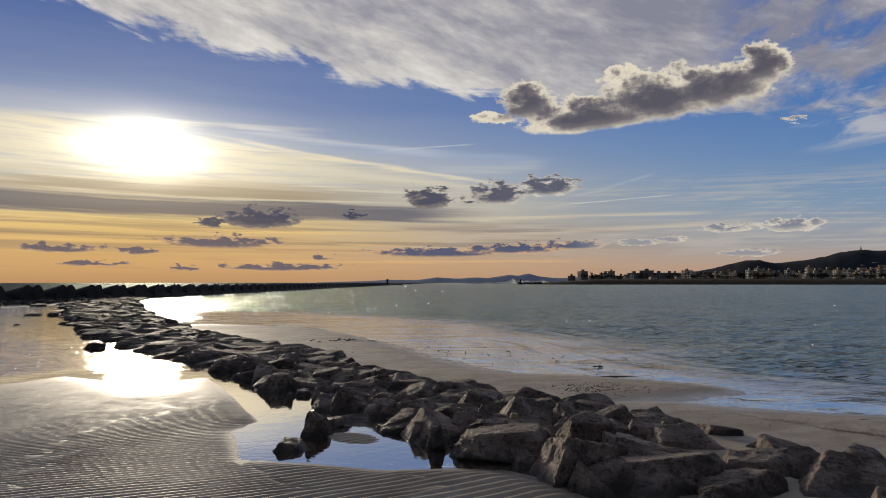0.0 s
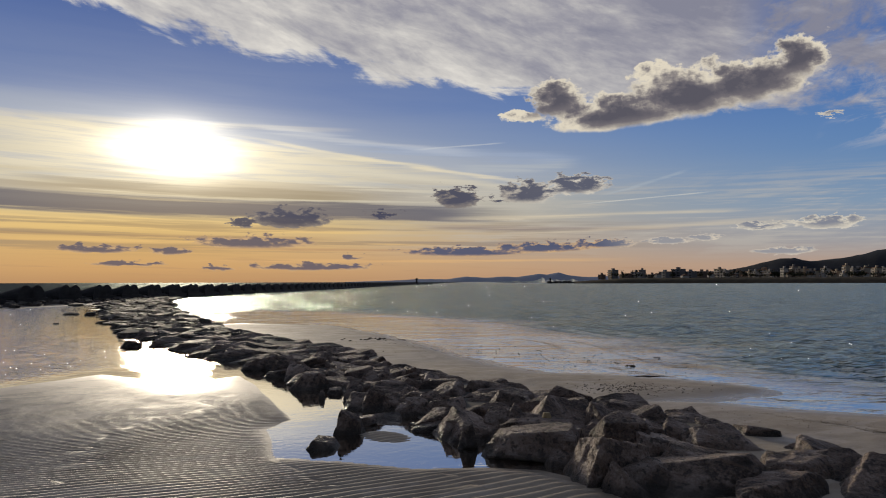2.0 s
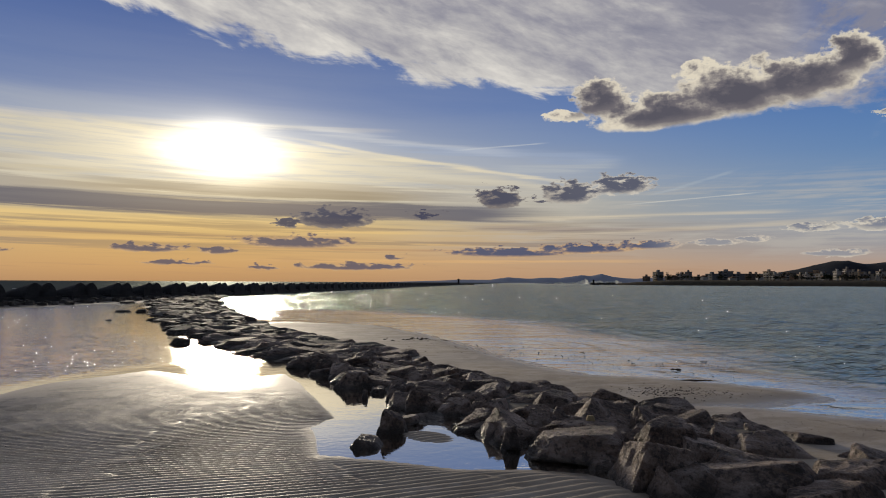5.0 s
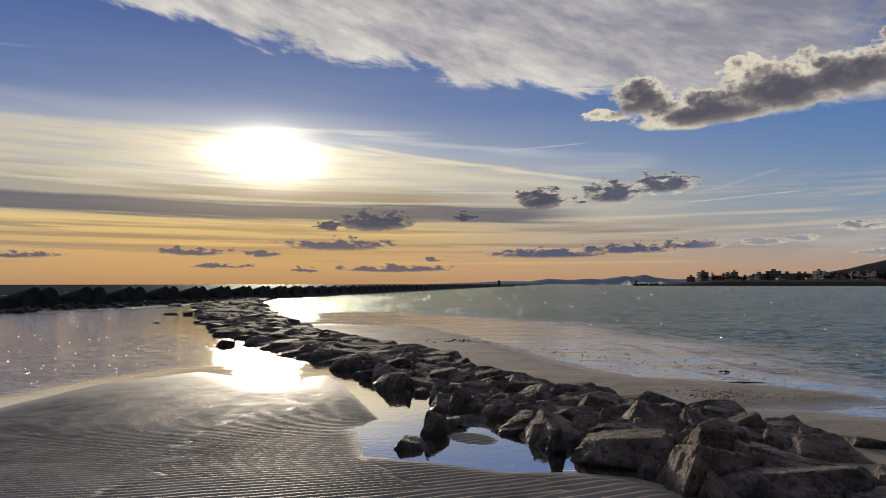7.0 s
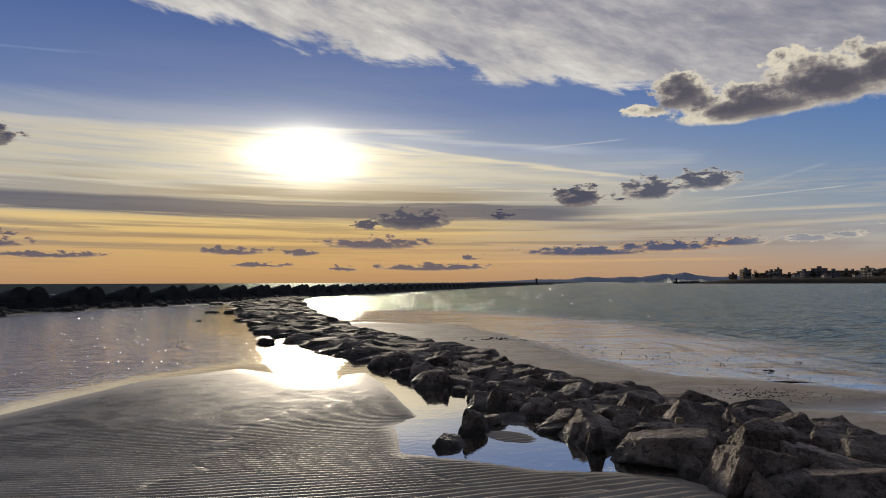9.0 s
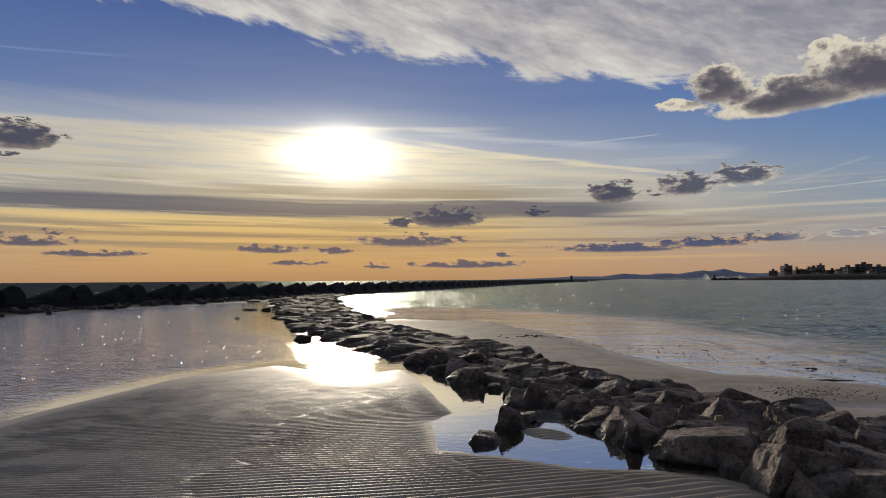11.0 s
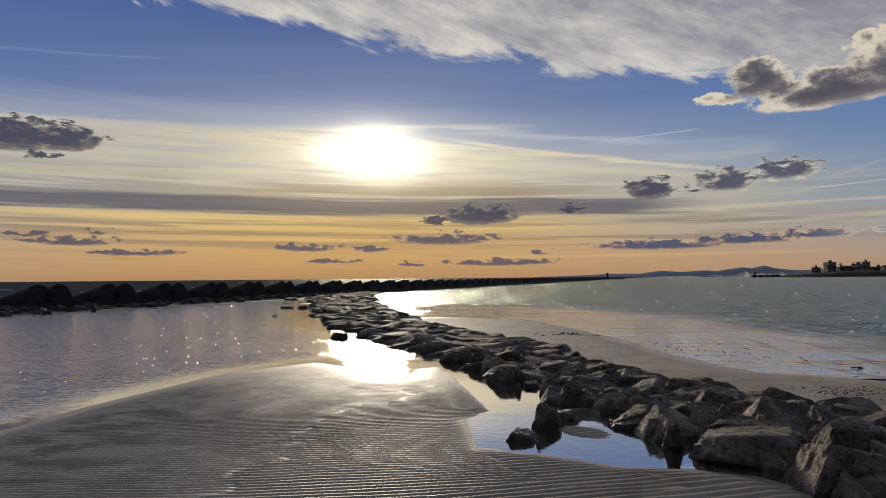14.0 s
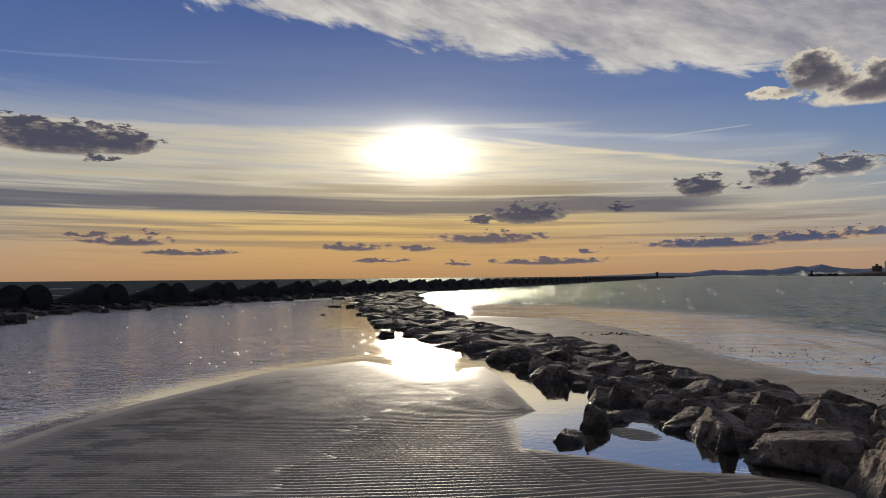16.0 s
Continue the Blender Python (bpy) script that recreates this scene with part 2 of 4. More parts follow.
low_col = blend(wt, (lowc + (small_n2 - 0.5) * 1.5).step(-0.05, 0.55), blend(wt, far_lit, lin(204, 168, 126), lin(214, 202, 184)), blend(wt, far_lit, blend(wt, U.step(-4.0, -13.0), lin(70, 80, 110), lin(92, 88, 102)), lin(146, 146, 152)))
col = blend(wt, low_a * 0.92, col, low_col)

# the sun behind thin cloud
su = (U - SUN_AZ + (streak - 0.5) * 5.0) / 3.3
sv = (V - 9.7 + (streak - 0.5) * 3.0 + (U - SUN_AZ) * 0.02) / 1.5
core = ((su * su + sv * sv).op("POWER", 2.0) * -0.25).exp() * 0.95 * (thread * 1.3 + 0.35)
knob = ((((U - SUN_AZ) / 2.4).op("POWER", 2.0) + ((V - 10.6) / 1.35).op("POWER", 2.0)) * -1.1).exp() * 1.4
glow = ((((U - SUN_AZ) / 8.5).op("POWER", 2.0) + ((V - 9.8) / 2.9).op("POWER", 2.0)) * -1).exp()
light = core.mx(knob) + glow * (streak * 0.5 + thread * 0.35)
add = node(wt, "ShaderNodeVectorMath")
add.operation = "SCALE"
add.inputs[0].default_value = (1.0, 0.90, 0.70)
wt.links.new(light.s, add.inputs["Scale"])
tot = node(wt, "ShaderNodeVectorMath", Vector=col)
tot.operation = "ADD"
wt.links.new(add.outputs[0], tot.inputs[1])
# a little of the clear-sky model over all of it
skm = node(wt, "ShaderNodeVectorMath")
skm.operation = "SCALE"
skm.inputs["Scale"].default_value = 0.0003
wt.links.new(sky.outputs[0], skm.inputs[0])
tot2 = node(wt, "ShaderNodeVectorMath")
tot2.operation = "ADD"
wt.links.new(tot.outputs[0], tot2.inputs[0])
wt.links.new(skm.outputs[0], tot2.inputs[1])
bg = wt.nodes.new("ShaderNodeBackground")
bg.inputs["Strength"].default_value = 1.0
wt.links.new(tot2.outputs[0], bg.inputs["Color"])
wo = wt.nodes.new("ShaderNodeOutputWorld")
wt.links.new(bg.outputs[0], wo.inputs["Surface"])

lamp = bpy.data.lights.new("sun", "SUN")
lamp.energy, lamp.angle, lamp.color = 2.1, radians(6.0), (1.0, 0.86, 0.66)
sun_ob = new("sun", lamp)
sa, se = radians(SUN_AZ), radians(SUN_EL)
sun_dir = Vector((math.sin(sa) * math.cos(se), math.cos(sa) * math.cos(se), math.sin(se)))
sun_ob.matrix_world = look(sun_dir * 100, (0, 0, 0))

# ---- materials ----
def material(name):
    m = bpy.data.materials.new(name)
    m.use_nodes = True
    m.node_tree.nodes.clear()
    return m, m.node_tree


def finish(tree, shader):
    out = tree.nodes.new("ShaderNodeOutputMaterial")
    tree.links.new(shader, out.inputs["Surface"])


def place_vec(tree, which="Object"):
    return Ex(tree, tree.nodes.new("ShaderNodeTexCoord").outputs[which])


def world_pos(tree):
    return Ex(tree, tree.nodes.new("ShaderNodeNewGeometry").outputs["Position"])


def parts_of(tree, vec):
    s = tree.nodes.new("ShaderNodeSeparateXYZ")
    tree.links.new(vec.s, s.inputs[0])
    return [Ex(tree, s.outputs[i]) for i in range(3)]


def bump(tree, height, strength, distance, under=None):
    n = node(tree, "ShaderNodeBump", Strength=strength, Distance=distance, Height=height)
    if under is not None:
        tree.links.new(under.s, n.inputs["Normal"])
    return Ex(tree, n.outputs[0])


def surface(tree, colour, rough, normal=None, metal=0.0, spec=0.5, coat=0.0, coat_rough=0.1):
    b = node(tree, "ShaderNodeBsdfPrincipled", Roughness=rough, Metallic=metal)
    b.inputs["Specular IOR Level"].default_value = spec
    if isinstance(coat, Ex):
        tree.links.new(coat.s, b.inputs["Coat Weight"])
    else:
        b.inputs["Coat Weight"].default_value = coat
    b.inputs["Coat Roughness"].default_value = coat_rough
    if isinstance(colour, Ex):
        tree.links.new(colour.s, b.inputs["Base Color"])
    else:
        b.inputs["Base Color"].default_value = (*colour, 1)
    if normal is not None:
        tree.links.new(normal.s, b.inputs["Normal"])
    finish(tree, b.outputs[0])


def random_of(tree):
    return Ex(tree, tree.nodes.new("ShaderNodeObjectInfo").outputs["Random"])


def sand_material():
    m, t = material("sand")
    p = world_pos(t)
    x, y, z = parts_of(t, p)
    grain = fbm(t, p, 160.0, 3.0, 0.6)
    blot = fbm(t, p, 1.3, 5.0, 0.6)
    fine_b = fbm(t, p, 9.0, 4.0, 0.6)
    c = ramp(t, blot * 0.6 + fine_b * 0.25 + grain * 0.25, [(0.40, (0.29, 0.222, 0.155)), (0.52, (0.40, 0.318, 0.228)), (0.64, (0.51, 0.418, 0.312))])
    wet = z.step(0.085, 0.0)                        # damp sand is darker and shines
    drift = fbm(t, xyz(t, x * 0.7 + y * 0.5, y * 1.5 - x * 0.8), 1.0, 7.0, 0.66, 0.6)
    ed = t.nodes.new("ShaderNodeAttribute")
    ed.attribute_name = "drift"                     # sand blown along the edge of the bank
    dry = (drift + Ex(t, ed.outputs["Fac"]) * 0.24).step(0.50, 0.60)                    # blown dry sand lying over it in drifts
    c = blend(t, wet * (dry * -0.75 + 0.85), c, (0.30, 0.245, 0.19))
    c = blend(t, dry * 0.62, c, (0.50, 0.43, 0.365))
    bl = t.nodes.new("ShaderNodeAttribute")
    bl.attribute_name = "blotch"                    # soaked hollows behind the drift
    hollow = fbm(t, xyz(t, x * 1.1 + y * 0.9, y * 2.0 - x * 1.3), 1.0, 6.0, 0.6, 0.5).step(0.47, 0.58) * Ex(t, bl.outputs["Fac"])
    c = blend(t, hollow * 0.62, c, (0.095, 0.08, 0.07))
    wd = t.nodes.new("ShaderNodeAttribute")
    wd.attribute_name = "ledge_and_shade"                      # dark ledge rock, and shade painted into gaps between the groyne's stones
    ledge_and_shade = Ex(t, wd.outputs["Fac"])
    c = blend(t, ledge_and_shade * 0.9, c, (0.035, 0.031, 0.027))
    deep = z.step(-0.018, -0.06)                     # bed of the bay: weed and silt, with light lost in deep water painted in
    c = blend(t, deep, c, (0.035, 0.06, 0.055))
    at = t.nodes.new("ShaderNodeAttribute")
    at.attribute_name = "soak"                      # how far the sand stays soaked between waves
    soak = Ex(t, at.outputs["Fac"])
    soaked = z.step(0.032, 0.008) * soak
    rough = (wet * (dry * 0.08 - 0.31) + 0.78 - soaked * 0.26).mx(ledge_and_shade * 0.8)
    n = bump(t, grain, 0.35, 0.004)
    n = bump(t, fine_b, 0.4, 0.012, n)
    surface(t, c, rough, n, spec=0.5)
    return m


def water_material(name, tint, shade_, rough, waves, shine, calm=(0.9, 0.9, 0.9), calm_rough=0.07):
    """waves: rows of scale x, scale y, strength, distance. The mesh says by its attribute where the wind reaches the
    water, and where swash lines are darkened.
    """
    m, t = material(name)
    x, y, z = parts_of(t, world_pos(t))
    at = t.nodes.new("ShaderNodeAttribute")
    at.attribute_name = "ruffle"
    ruffle = Ex(t, at.outputs["Fac"])
    ch = t.nodes.new("ShaderNodeAttribute")
    ch.attribute_name = "chop"                      # finer ripples than the relief holds, growing offshore
    chop = Ex(t, ch.outputs["Fac"])
    n = None
    for k, (sx, sy, strength, dist) in enumerate(waves):
        h = fbm(t, xyz(t, x * sx + y * sx * 0.25 + k * 3.7, y * sy - x * sy * 0.2), 1.0, 3.0, 0.55, 0.5)
        n = bump(t, (h - 0.5) * ruffle, strength, dist, n)
    fres = node(t, "ShaderNodeFresnel", IOR=1.34)
    t.links.new(n.s, fres.inputs["Normal"])
    clear = node(t, "ShaderNodeBsdfTransparent")
    clear.inputs[0].default_value = (*tint, 1)
    body = node(t, "ShaderNodeBsdfDiffuse")
    body.inputs[0].default_value = (*shade_[:3], 1)
    under = t.nodes.new("ShaderNodeMixShader")
    t.links.new((ruffle * shade_[3]).s, under.inputs[0])
    t.links.new(clear.outputs[0], under.inputs[1])
    t.links.new(body.outputs[0], under.inputs[2])
    gl = node(t, "ShaderNodeBsdfGlossy", Roughness=rough)
    gl.distribution = "BECKMANN"
    t.links.new((chop * (rough - calm_rough) + calm_rough).s, gl.inputs["Roughness"])
    t.links.new(blend(t, ruffle, calm, shine).s, gl.inputs["Color"])
    t.links.new(n.s, gl.inputs["Normal"])
    mix = t.nodes.new("ShaderNodeMixShader")
    t.links.new(fres.outputs[0], mix.inputs[0])
    t.links.new(under.outputs[0], mix.inputs[1])
    t.links.new(gl.outputs[0], mix.inputs[2])
    finish(t, mix.outputs[0])
    return m


def rock_material():
    m, t = material("rock")
    p = place_vec(t)
    r = random_of(t)
    x, y, z = parts_of(t, p)
    v = xyz(t, x + r * 31.0, y + r * 17.0, z)
    big_n = fbm(t, v, 2.2, 6.0, 0.6, 0.4)
    vein = fbm(t, xyz(t, x * 2.0 + r * 9.0, y * 2.0, z * 7.0 + x * 2.0), 1.6, 6.0, 0.65, 0.8)
    grit = fbm(t, v, 34.0, 4.0, 0.7)
    c = ramp(t, big_n * 0.7 + grit * 0.3, [(0.42, (0.07, 0.048, 0.036)), (0.5, (0.27, 0.192, 0.146)), (0.60, (0.50, 0.39, 0.325))])
    c = blend(t, vein.step(0.54, 0.68) * 0.65, c, (0.21, 0.125, 0.075))
    c = blend(t, (r * -0.3 + 0.3), c, (0.15, 0.128, 0.115))
    wz = parts_of(t, world_pos(t))[2]
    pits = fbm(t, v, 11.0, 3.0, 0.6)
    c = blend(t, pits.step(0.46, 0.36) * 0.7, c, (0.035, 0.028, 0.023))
    tide = (wz + (big_n - 0.5) * 0.14).step(0.13, 0.03)      # dark weed line left by the tide
    c = blend(t, tide * 0.75, c, (0.045, 0.04, 0.034))
    rough = tide * -0.35 + 0.72
    n = bump(t, vein, 1.0, 0.09)
    n = bump(t, big_n, 1.0, 0.10, n)
    n = bump(t, pits, 1.0, 0.03, n)
    n = bump(t, grit, 1.0, 0.022, n)
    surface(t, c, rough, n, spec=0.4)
    return m


def wet_rock_material():
    m, t = material("wet_rock")
    p = world_pos(t)
    a = fbm(t, p, 1.8, 6.0, 0.62, 0.3)
    b = fbm(t, p, 16.0, 4.0, 0.65)
    c = ramp(t, a * 0.6 + b * 0.4, [(0.40, (0.03, 0.026, 0.023)), (0.5, (0.07, 0.06, 0.05)), (0.64, (0.14, 0.12, 0.10))])
    n = bump(t, a, 0.6, 0.08)
    n = bump(t, b, 0.6, 0.02, n)
    surface(t, c, 0.66, n, spec=0.2)
    return m


def plain_material(name, dark, light, scale, rough, depth=0.01, stretch=(1, 1, 1), spec=0.4):
    m, t = material(name)
    x, y, z = parts_of(t, world_pos(t))
    v = xyz(t, x * stretch[0], y * stretch[1], z * stretch[2])
    a = fbm(t, v, scale, 5.0, 0.6, 0.3)
    b = fbm(t, v, scale * 9, 3.0, 0.6)
    c = ramp(t, a * 0.65 + b * 0.35, [(0.34, dark), (0.66, light)])
    n = bump(t, b, 0.5, depth)
    surface(t, c, rough, n, spec=spec)
    return m


SAND = sand_material()
LAGOON = water_material("lagoon_water", (0.90, 0.89, 0.85), (0.05, 0.047, 0.047, 0.5), 0.20, [(1.2, 1.6, 1.0, 0.10), (4.2, 5.4, 1.0, 0.11), (10.0, 13.0, 1.0, 0.035)], (0.87, 0.81, 0.80), (0.86, 0.82, 0.76), 0.05)
BAY = water_material("bay_water", (0.80, 0.86, 0.84), (0.022, 0.036, 0.034, 0.7), 0.20, [(0.12, 0.24, 1.0, 2.2), (0.4, 0.8, 1.0, 1.15), (1.2, 2.4, 1.0, 0.52), (4.0, 6.0, 1.0, 0.09)], (0.58, 0.63, 0.59), (0.80, 0.81, 0.82), 0.11)
SEA = water_material("sea_water", (0.5, 0.6, 0.6), (0.10, 0.135, 0.125, 0.8), 0.55, [(0.10, 0.16, 0.9, 2.5), (0.6, 1.4, 0.8, 0.6)], (0.09, 0.10, 0.095))
ROCK = rock_material()
WET_ROCK = wet_rock_material()
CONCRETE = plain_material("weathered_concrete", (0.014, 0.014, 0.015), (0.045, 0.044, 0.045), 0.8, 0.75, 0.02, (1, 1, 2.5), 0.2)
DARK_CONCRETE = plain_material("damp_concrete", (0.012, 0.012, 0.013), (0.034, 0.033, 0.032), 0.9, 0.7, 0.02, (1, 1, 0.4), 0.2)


def foam_material():
    """Spray and froth let light through from behind."""
    m, t = material("foam")
    f = fbm(t, world_pos(t), 0.8, 5.0, 0.65)
    c = ramp(t, f, [(0.35, (0.62, 0.64, 0.65)), (0.65, (0.9, 0.9, 0.9))])
    a, b = node(t, "ShaderNodeBsdfDiffuse"), node(t, "ShaderNodeBsdfTranslucent")
    mix = t.nodes.new("ShaderNodeMixShader")
    mix.inputs[0].default_value = 0.6
    for k, n in enumerate((a, b)):
        t.links.new(c.s, n.inputs["Color"])
        t.links.new(n.outputs[0], mix.inputs[k + 1])
    finish(t, mix.outputs[0])
    return m


FOAM = foam_material()
WEED = plain_material("dry_seaweed", (0.03, 0.022, 0.016), (0.09, 0.065, 0.045), 20.0, 0.8)
SHORE = plain_material("shore_scrub", (0.045, 0.036, 0.026), (0.11, 0.085, 0.055), 0.25, 0.9, 0.1, spec=0.05)
HILL = plain_material("wooded_hill", (0.010, 0.013, 0.020), (0.028, 0.033, 0.043), 0.012, 0.9, 0.5, spec=0.05)
# distance haze is put into the mountain's colour as a pale blue
FAR_HILL = plain_material("haze_tinted_mountain", (0.34, 0.36, 0.43), (0.38, 0.40, 0.47), 0.004, 1.0, 0.1, spec=0.0)
LEAF = plain_material("dark_foliage", (0.02, 0.024, 0.015), (0.05, 0.055, 0.03), 0.6, 0.8, 0.05, spec=0.05)
BARK = plain_material("palm_trunk", (0.06, 0.045, 0.03), (0.12, 0.09, 0.06), 3.0, 0.9)
WALLS = [plain_material("wall_" + n, tuple(c * 0.8 for c in col_), col_, 0.15, 0.85, 0.01, (1, 1, 0.5)) for n, col_ in
         (("cream", (0.50, 0.42, 0.32)), ("ochre", (0.42, 0.30, 0.20)), ("white", (0.56, 0.52, 0.47)), ("grey", (0.24, 0.23, 0.23)), ("brown", (0.20, 0.15, 0.12)))]
WINDOW = plain_material("window_glass", (0.025, 0.03, 0.035), (0.05, 0.055, 0.06), 0.5, 0.15, 0.0)
TILE = plain_material("roof_tile", (0.14, 0.08, 0.055), (0.22, 0.13, 0.09), 0.6, 0.9, 0.02, spec=0.05)


# ---- mesh helpers ----
def mesh_object(name, verts, faces, mat, parent=None, label="", smooth=False):
    me = bpy.data.meshes.new(name)
    me.from_pydata([tuple(v) for v in verts], [], faces)
    me.materials.append(mat)
    if smooth:
        me.polygons.foreach_set("use_smooth", [True] * len(me.polygons))
    me.update()
    ob = new(name, me)
    if parent is not None:
        ob.parent = parent
    if label:
        ob["label"] = label
    return ob


def part(name, bm, mat, parent, label="", smooth=False):
    me = bpy.data.meshes.new(name)
    bm.normal_update()
    bm.to_mesh(me)
    bm.free()
    me.materials.append(mat)
    if smooth:
        me.polygons.foreach_set("use_smooth", [True] * len(me.polygons))
    ob = new(name, me)
    ob.parent = parent
    if label:
        ob["label"] = label
    return ob


def box(bm, x0, x1, y0, y1, z0, z1):
    vs = [bm.verts.new((x, y, z)) for z in (z0, z1) for y in (y0, y1) for x in (x0, x1)]
    for f in ((0, 2, 3, 1), (4, 5, 7, 6), (0, 1, 5, 4), (2, 6, 7, 3), (0, 4, 6, 2), (1, 3, 7, 5)):
        bm.faces.new([vs[i] for i in f])
    return bm


def grid_faces(nx, ny):
    i = (np.arange(ny - 1)[:, None] * nx + np.arange(nx - 1)[None, :]).ravel()
    return np.stack([i, i + 1, i + 1 + nx, i + nx], axis=1)


def grid_object(name, X, Y, Z, mat, smooth=True):
    """A sheet over the tables X, Y, Z (rows along y)."""
    ny, nx = X.shape
    f = grid_faces(nx, ny)
    me = bpy.data.meshes.new(name)
    me.vertices.add(nx * ny)
    me.vertices.foreach_set("co", np.stack([X, Y, Z], axis=-1).astype(np.float32).ravel())
    me.loops.add(f.size)
    me.loops.foreach_set("vertex_index", f.astype(np.int32).ravel())
    me.polygons.add(len(f))
    me.polygons.foreach_set("loop_start", np.arange(0, f.size, 4, dtype=np.int32))
    me.polygons.foreach_set("use_smooth", np.full(len(f), smooth))
    me.materials.append(mat)
    me.update(calc_edges=True)
    me.validate()
    return new(name, me)


def inside_distance(px, py, poly):
    """Signed distance to a closed polygon, positive inside."""
    poly = np.array(poly, float)
    best = np.full(px.shape, 1e9)
    inside = np.zeros(px.shape, bool)
    for (ax, ay), (bx, by) in zip(poly, np.roll(poly, -1, axis=0)):
        ex, ey = bx - ax, by - ay
        k = np.clip(((px - ax) * ex + (py - ay) * ey) / (ex * ex + ey * ey), 0, 1)
        best = np.minimum(best, np.hypot(px - ax - k * ex, py - ay - k * ey))
        crosses = ((ay > py) != (by > py)) & (px < ex * (py - ay) / (by - ay + 1e-12) + ax)
        inside ^= crosses
    return np.where(inside, best, -best)


def smooth01(v, a, b):
    k = np.clip((v - a) / (b - a), 0, 1)
    return k * k * (3 - 2 * k)


def value_noise(x, y, seed=0, octaves=3):
    """Smooth noise in -1..1 on tables."""
    total, amp, norm = 0.0, 1.0, 0.0
    rs = np.random.RandomState(seed)
    lattice = rs.rand(256, 256) * 2 - 1
    for _ in range(octaves):
        xi, yi = np.floor(x).astype(int), np.floor(y).astype(int)
        fx, fy = x - xi, y - yi
        fx, fy = fx * fx * (3 - 2 * fx), fy * fy * (3 - 2 * fy)
        g = lambda a, b: lattice[(yi + b) % 256, (xi + a) % 256]
        total = total + amp * ((g(0, 0) * (1 - fx) + g(1, 0) * fx) * (1 - fy) + (g(0, 1) * (1 - fx) + g(1, 1) * fx) * fy)
        norm += amp
        x, y, amp = x * 2.03 + 17.3, y * 2.03 + 5.1, amp * 0.5
    return total / norm


# ---- ground: one sheet of sand, sloping under the water ----
LEFT_EDGE = [(1.05, 6.31), (0.85, 7.07), (0.39, 7.64), (-0.41, 8.32), (-1.11, 9.9), (-1.88, 10.81), (-2.86, 12.1), (-3.95, 14.34), (-5.61, 16.59),
             (-6.77, 17.6), (-9.21, 21.72), (-11.46, 23.73), (-15.36, 31.04), (-23.13, 44.92), (-31.5, 61.0), (-35.0, 74.0)]
RIGHT_EDGE = [(4.6, 6.4), (3.72, 7.56), (3.32, 8.31), (3.07, 9.3), (2.05, 10.33), (0.85, 11.44), (0.42, 11.91), (-0.67, 13.5), (-2.25, 15.68),
              (-3.85, 18.72), (-5.71, 21.3), (-8.95, 25.26), (-10.71, 28.35), (-19.84, 46.68), (-29.5, 68.5), (-35.0, 84.0)]
BANK = [(-7.0, -40.0), (-7.1, 2.5), (-7.4, 5.69), (-7.71, 6.67), (-7.98, 8.91), (-8.11, 10.42), (-8.02, 12.02), (-7.25, 13.81), (-6.33, 13.34), (-5.56, 12.54), (-4.83, 11.78), (-4.58, 12.09), (-4.84, 13.33), (-4.47, 13.97), (-3.67, 12.60),
         (-2.22, 9.44), (-2.40, 8.8), (-1.96, 7.5), (-1.33, 7.4), (-0.56, 7.13), (0.11, 7.15), (0.64, 7.0), (1.11, 6.5), (1.3, 5.9), (2.2, 4.5), (6.0, 3.5), (60.0, 3.0), (60.0, -40.0)]
SHELF = [(60.0, 3.0), (60.0, 5.0), (9.0, 7.4), (5.76, 9.3), (3.96, 9.85), (3.1, 10.4), (2.3, 10.6), (2.2, 11.2), (3.3, 11.6), (4.2, 12.2), (3.5, 12.9), (2.6, 13.4),
         (1.0, 13.8), (0.2, 15.0), (-0.7, 17.1), (-1.5, 19.1), (-3.2, 23.5), (-6.2, 29.0), (-10.0, 30.5), (-11.5, 28.0), (-5.0, 18.5), (-1.0, 11.5), (2.5, 6.5), (4.0, 3.5)]


# flat of wet sand, barely under water, out to where the wavelets begin
FLAT = [(70.0, 2.0), (70.0, 9.0), (12.0, 10.6), (7.4, 12.2), (5.64, 14.0), (5.0, 15.5), (4.56, 18.5), (3.9, 23.2), (0.4, 33.0), (-8.0, 43.0), (-16.0, 45.0), (-12.0, 30.0), (-5.0, 18.0), (0.0, 9.0), (3.0, 4.0)]


def spread(lo, hi, step, far, grow):
    """Places along an axis: even between lo and hi, ever wider out to far."""
    up, s = [hi], step
    while up[-1] < far:
        s *= grow
        up.append(up[-1] + s)
    down, s = [lo], step
    while down[-1] > -far:
        s *= grow
        down.append(down[-1] - s)
    return np.array(down[::-1][:-1] + list(np.arange(lo, hi, step)) + up)


WALL_X = -35.0                                                  # face of the breakwater
gx, gy = np.meshgrid(spread(-9.0, 6.5, 0.05, 4900, 1.12), spread(4.2, 12.0, 0.0115, 4900, 1.06))
bank = inside_distance(gx, gy, BANK)
shelf = inside_distance(gx, gy, SHELF)
groyne = inside_distance(gx, gy, LEFT_EDGE + RIGHT_EDGE[::-1])
side = gx + 0.437 * gy - 1.5                                     # positive on the bay's side of the rocks
bed = np.where(side < 0, -0.035 - 0.30 * smooth01(-side, 6, 40), -0.05 - 1.2 * smooth01(side, 5, 26))
flat = inside_distance(gx, gy, FLAT)
kf = smooth01(flat, -1.6, 0.6)
bed = np.where(side < 0, bed, bed * (1 - kf) + kf * (-0.009 + 0.013 * value_noise(gx * 0.35, gy * 0.6, 17, 4)))
bed = bed + (1 - kf * (side > 0)) * 0.015 * value_noise(gx * 0.6, gy * 0.6, 3) * smooth01(np.hypot(gx, gy), 400, 60)
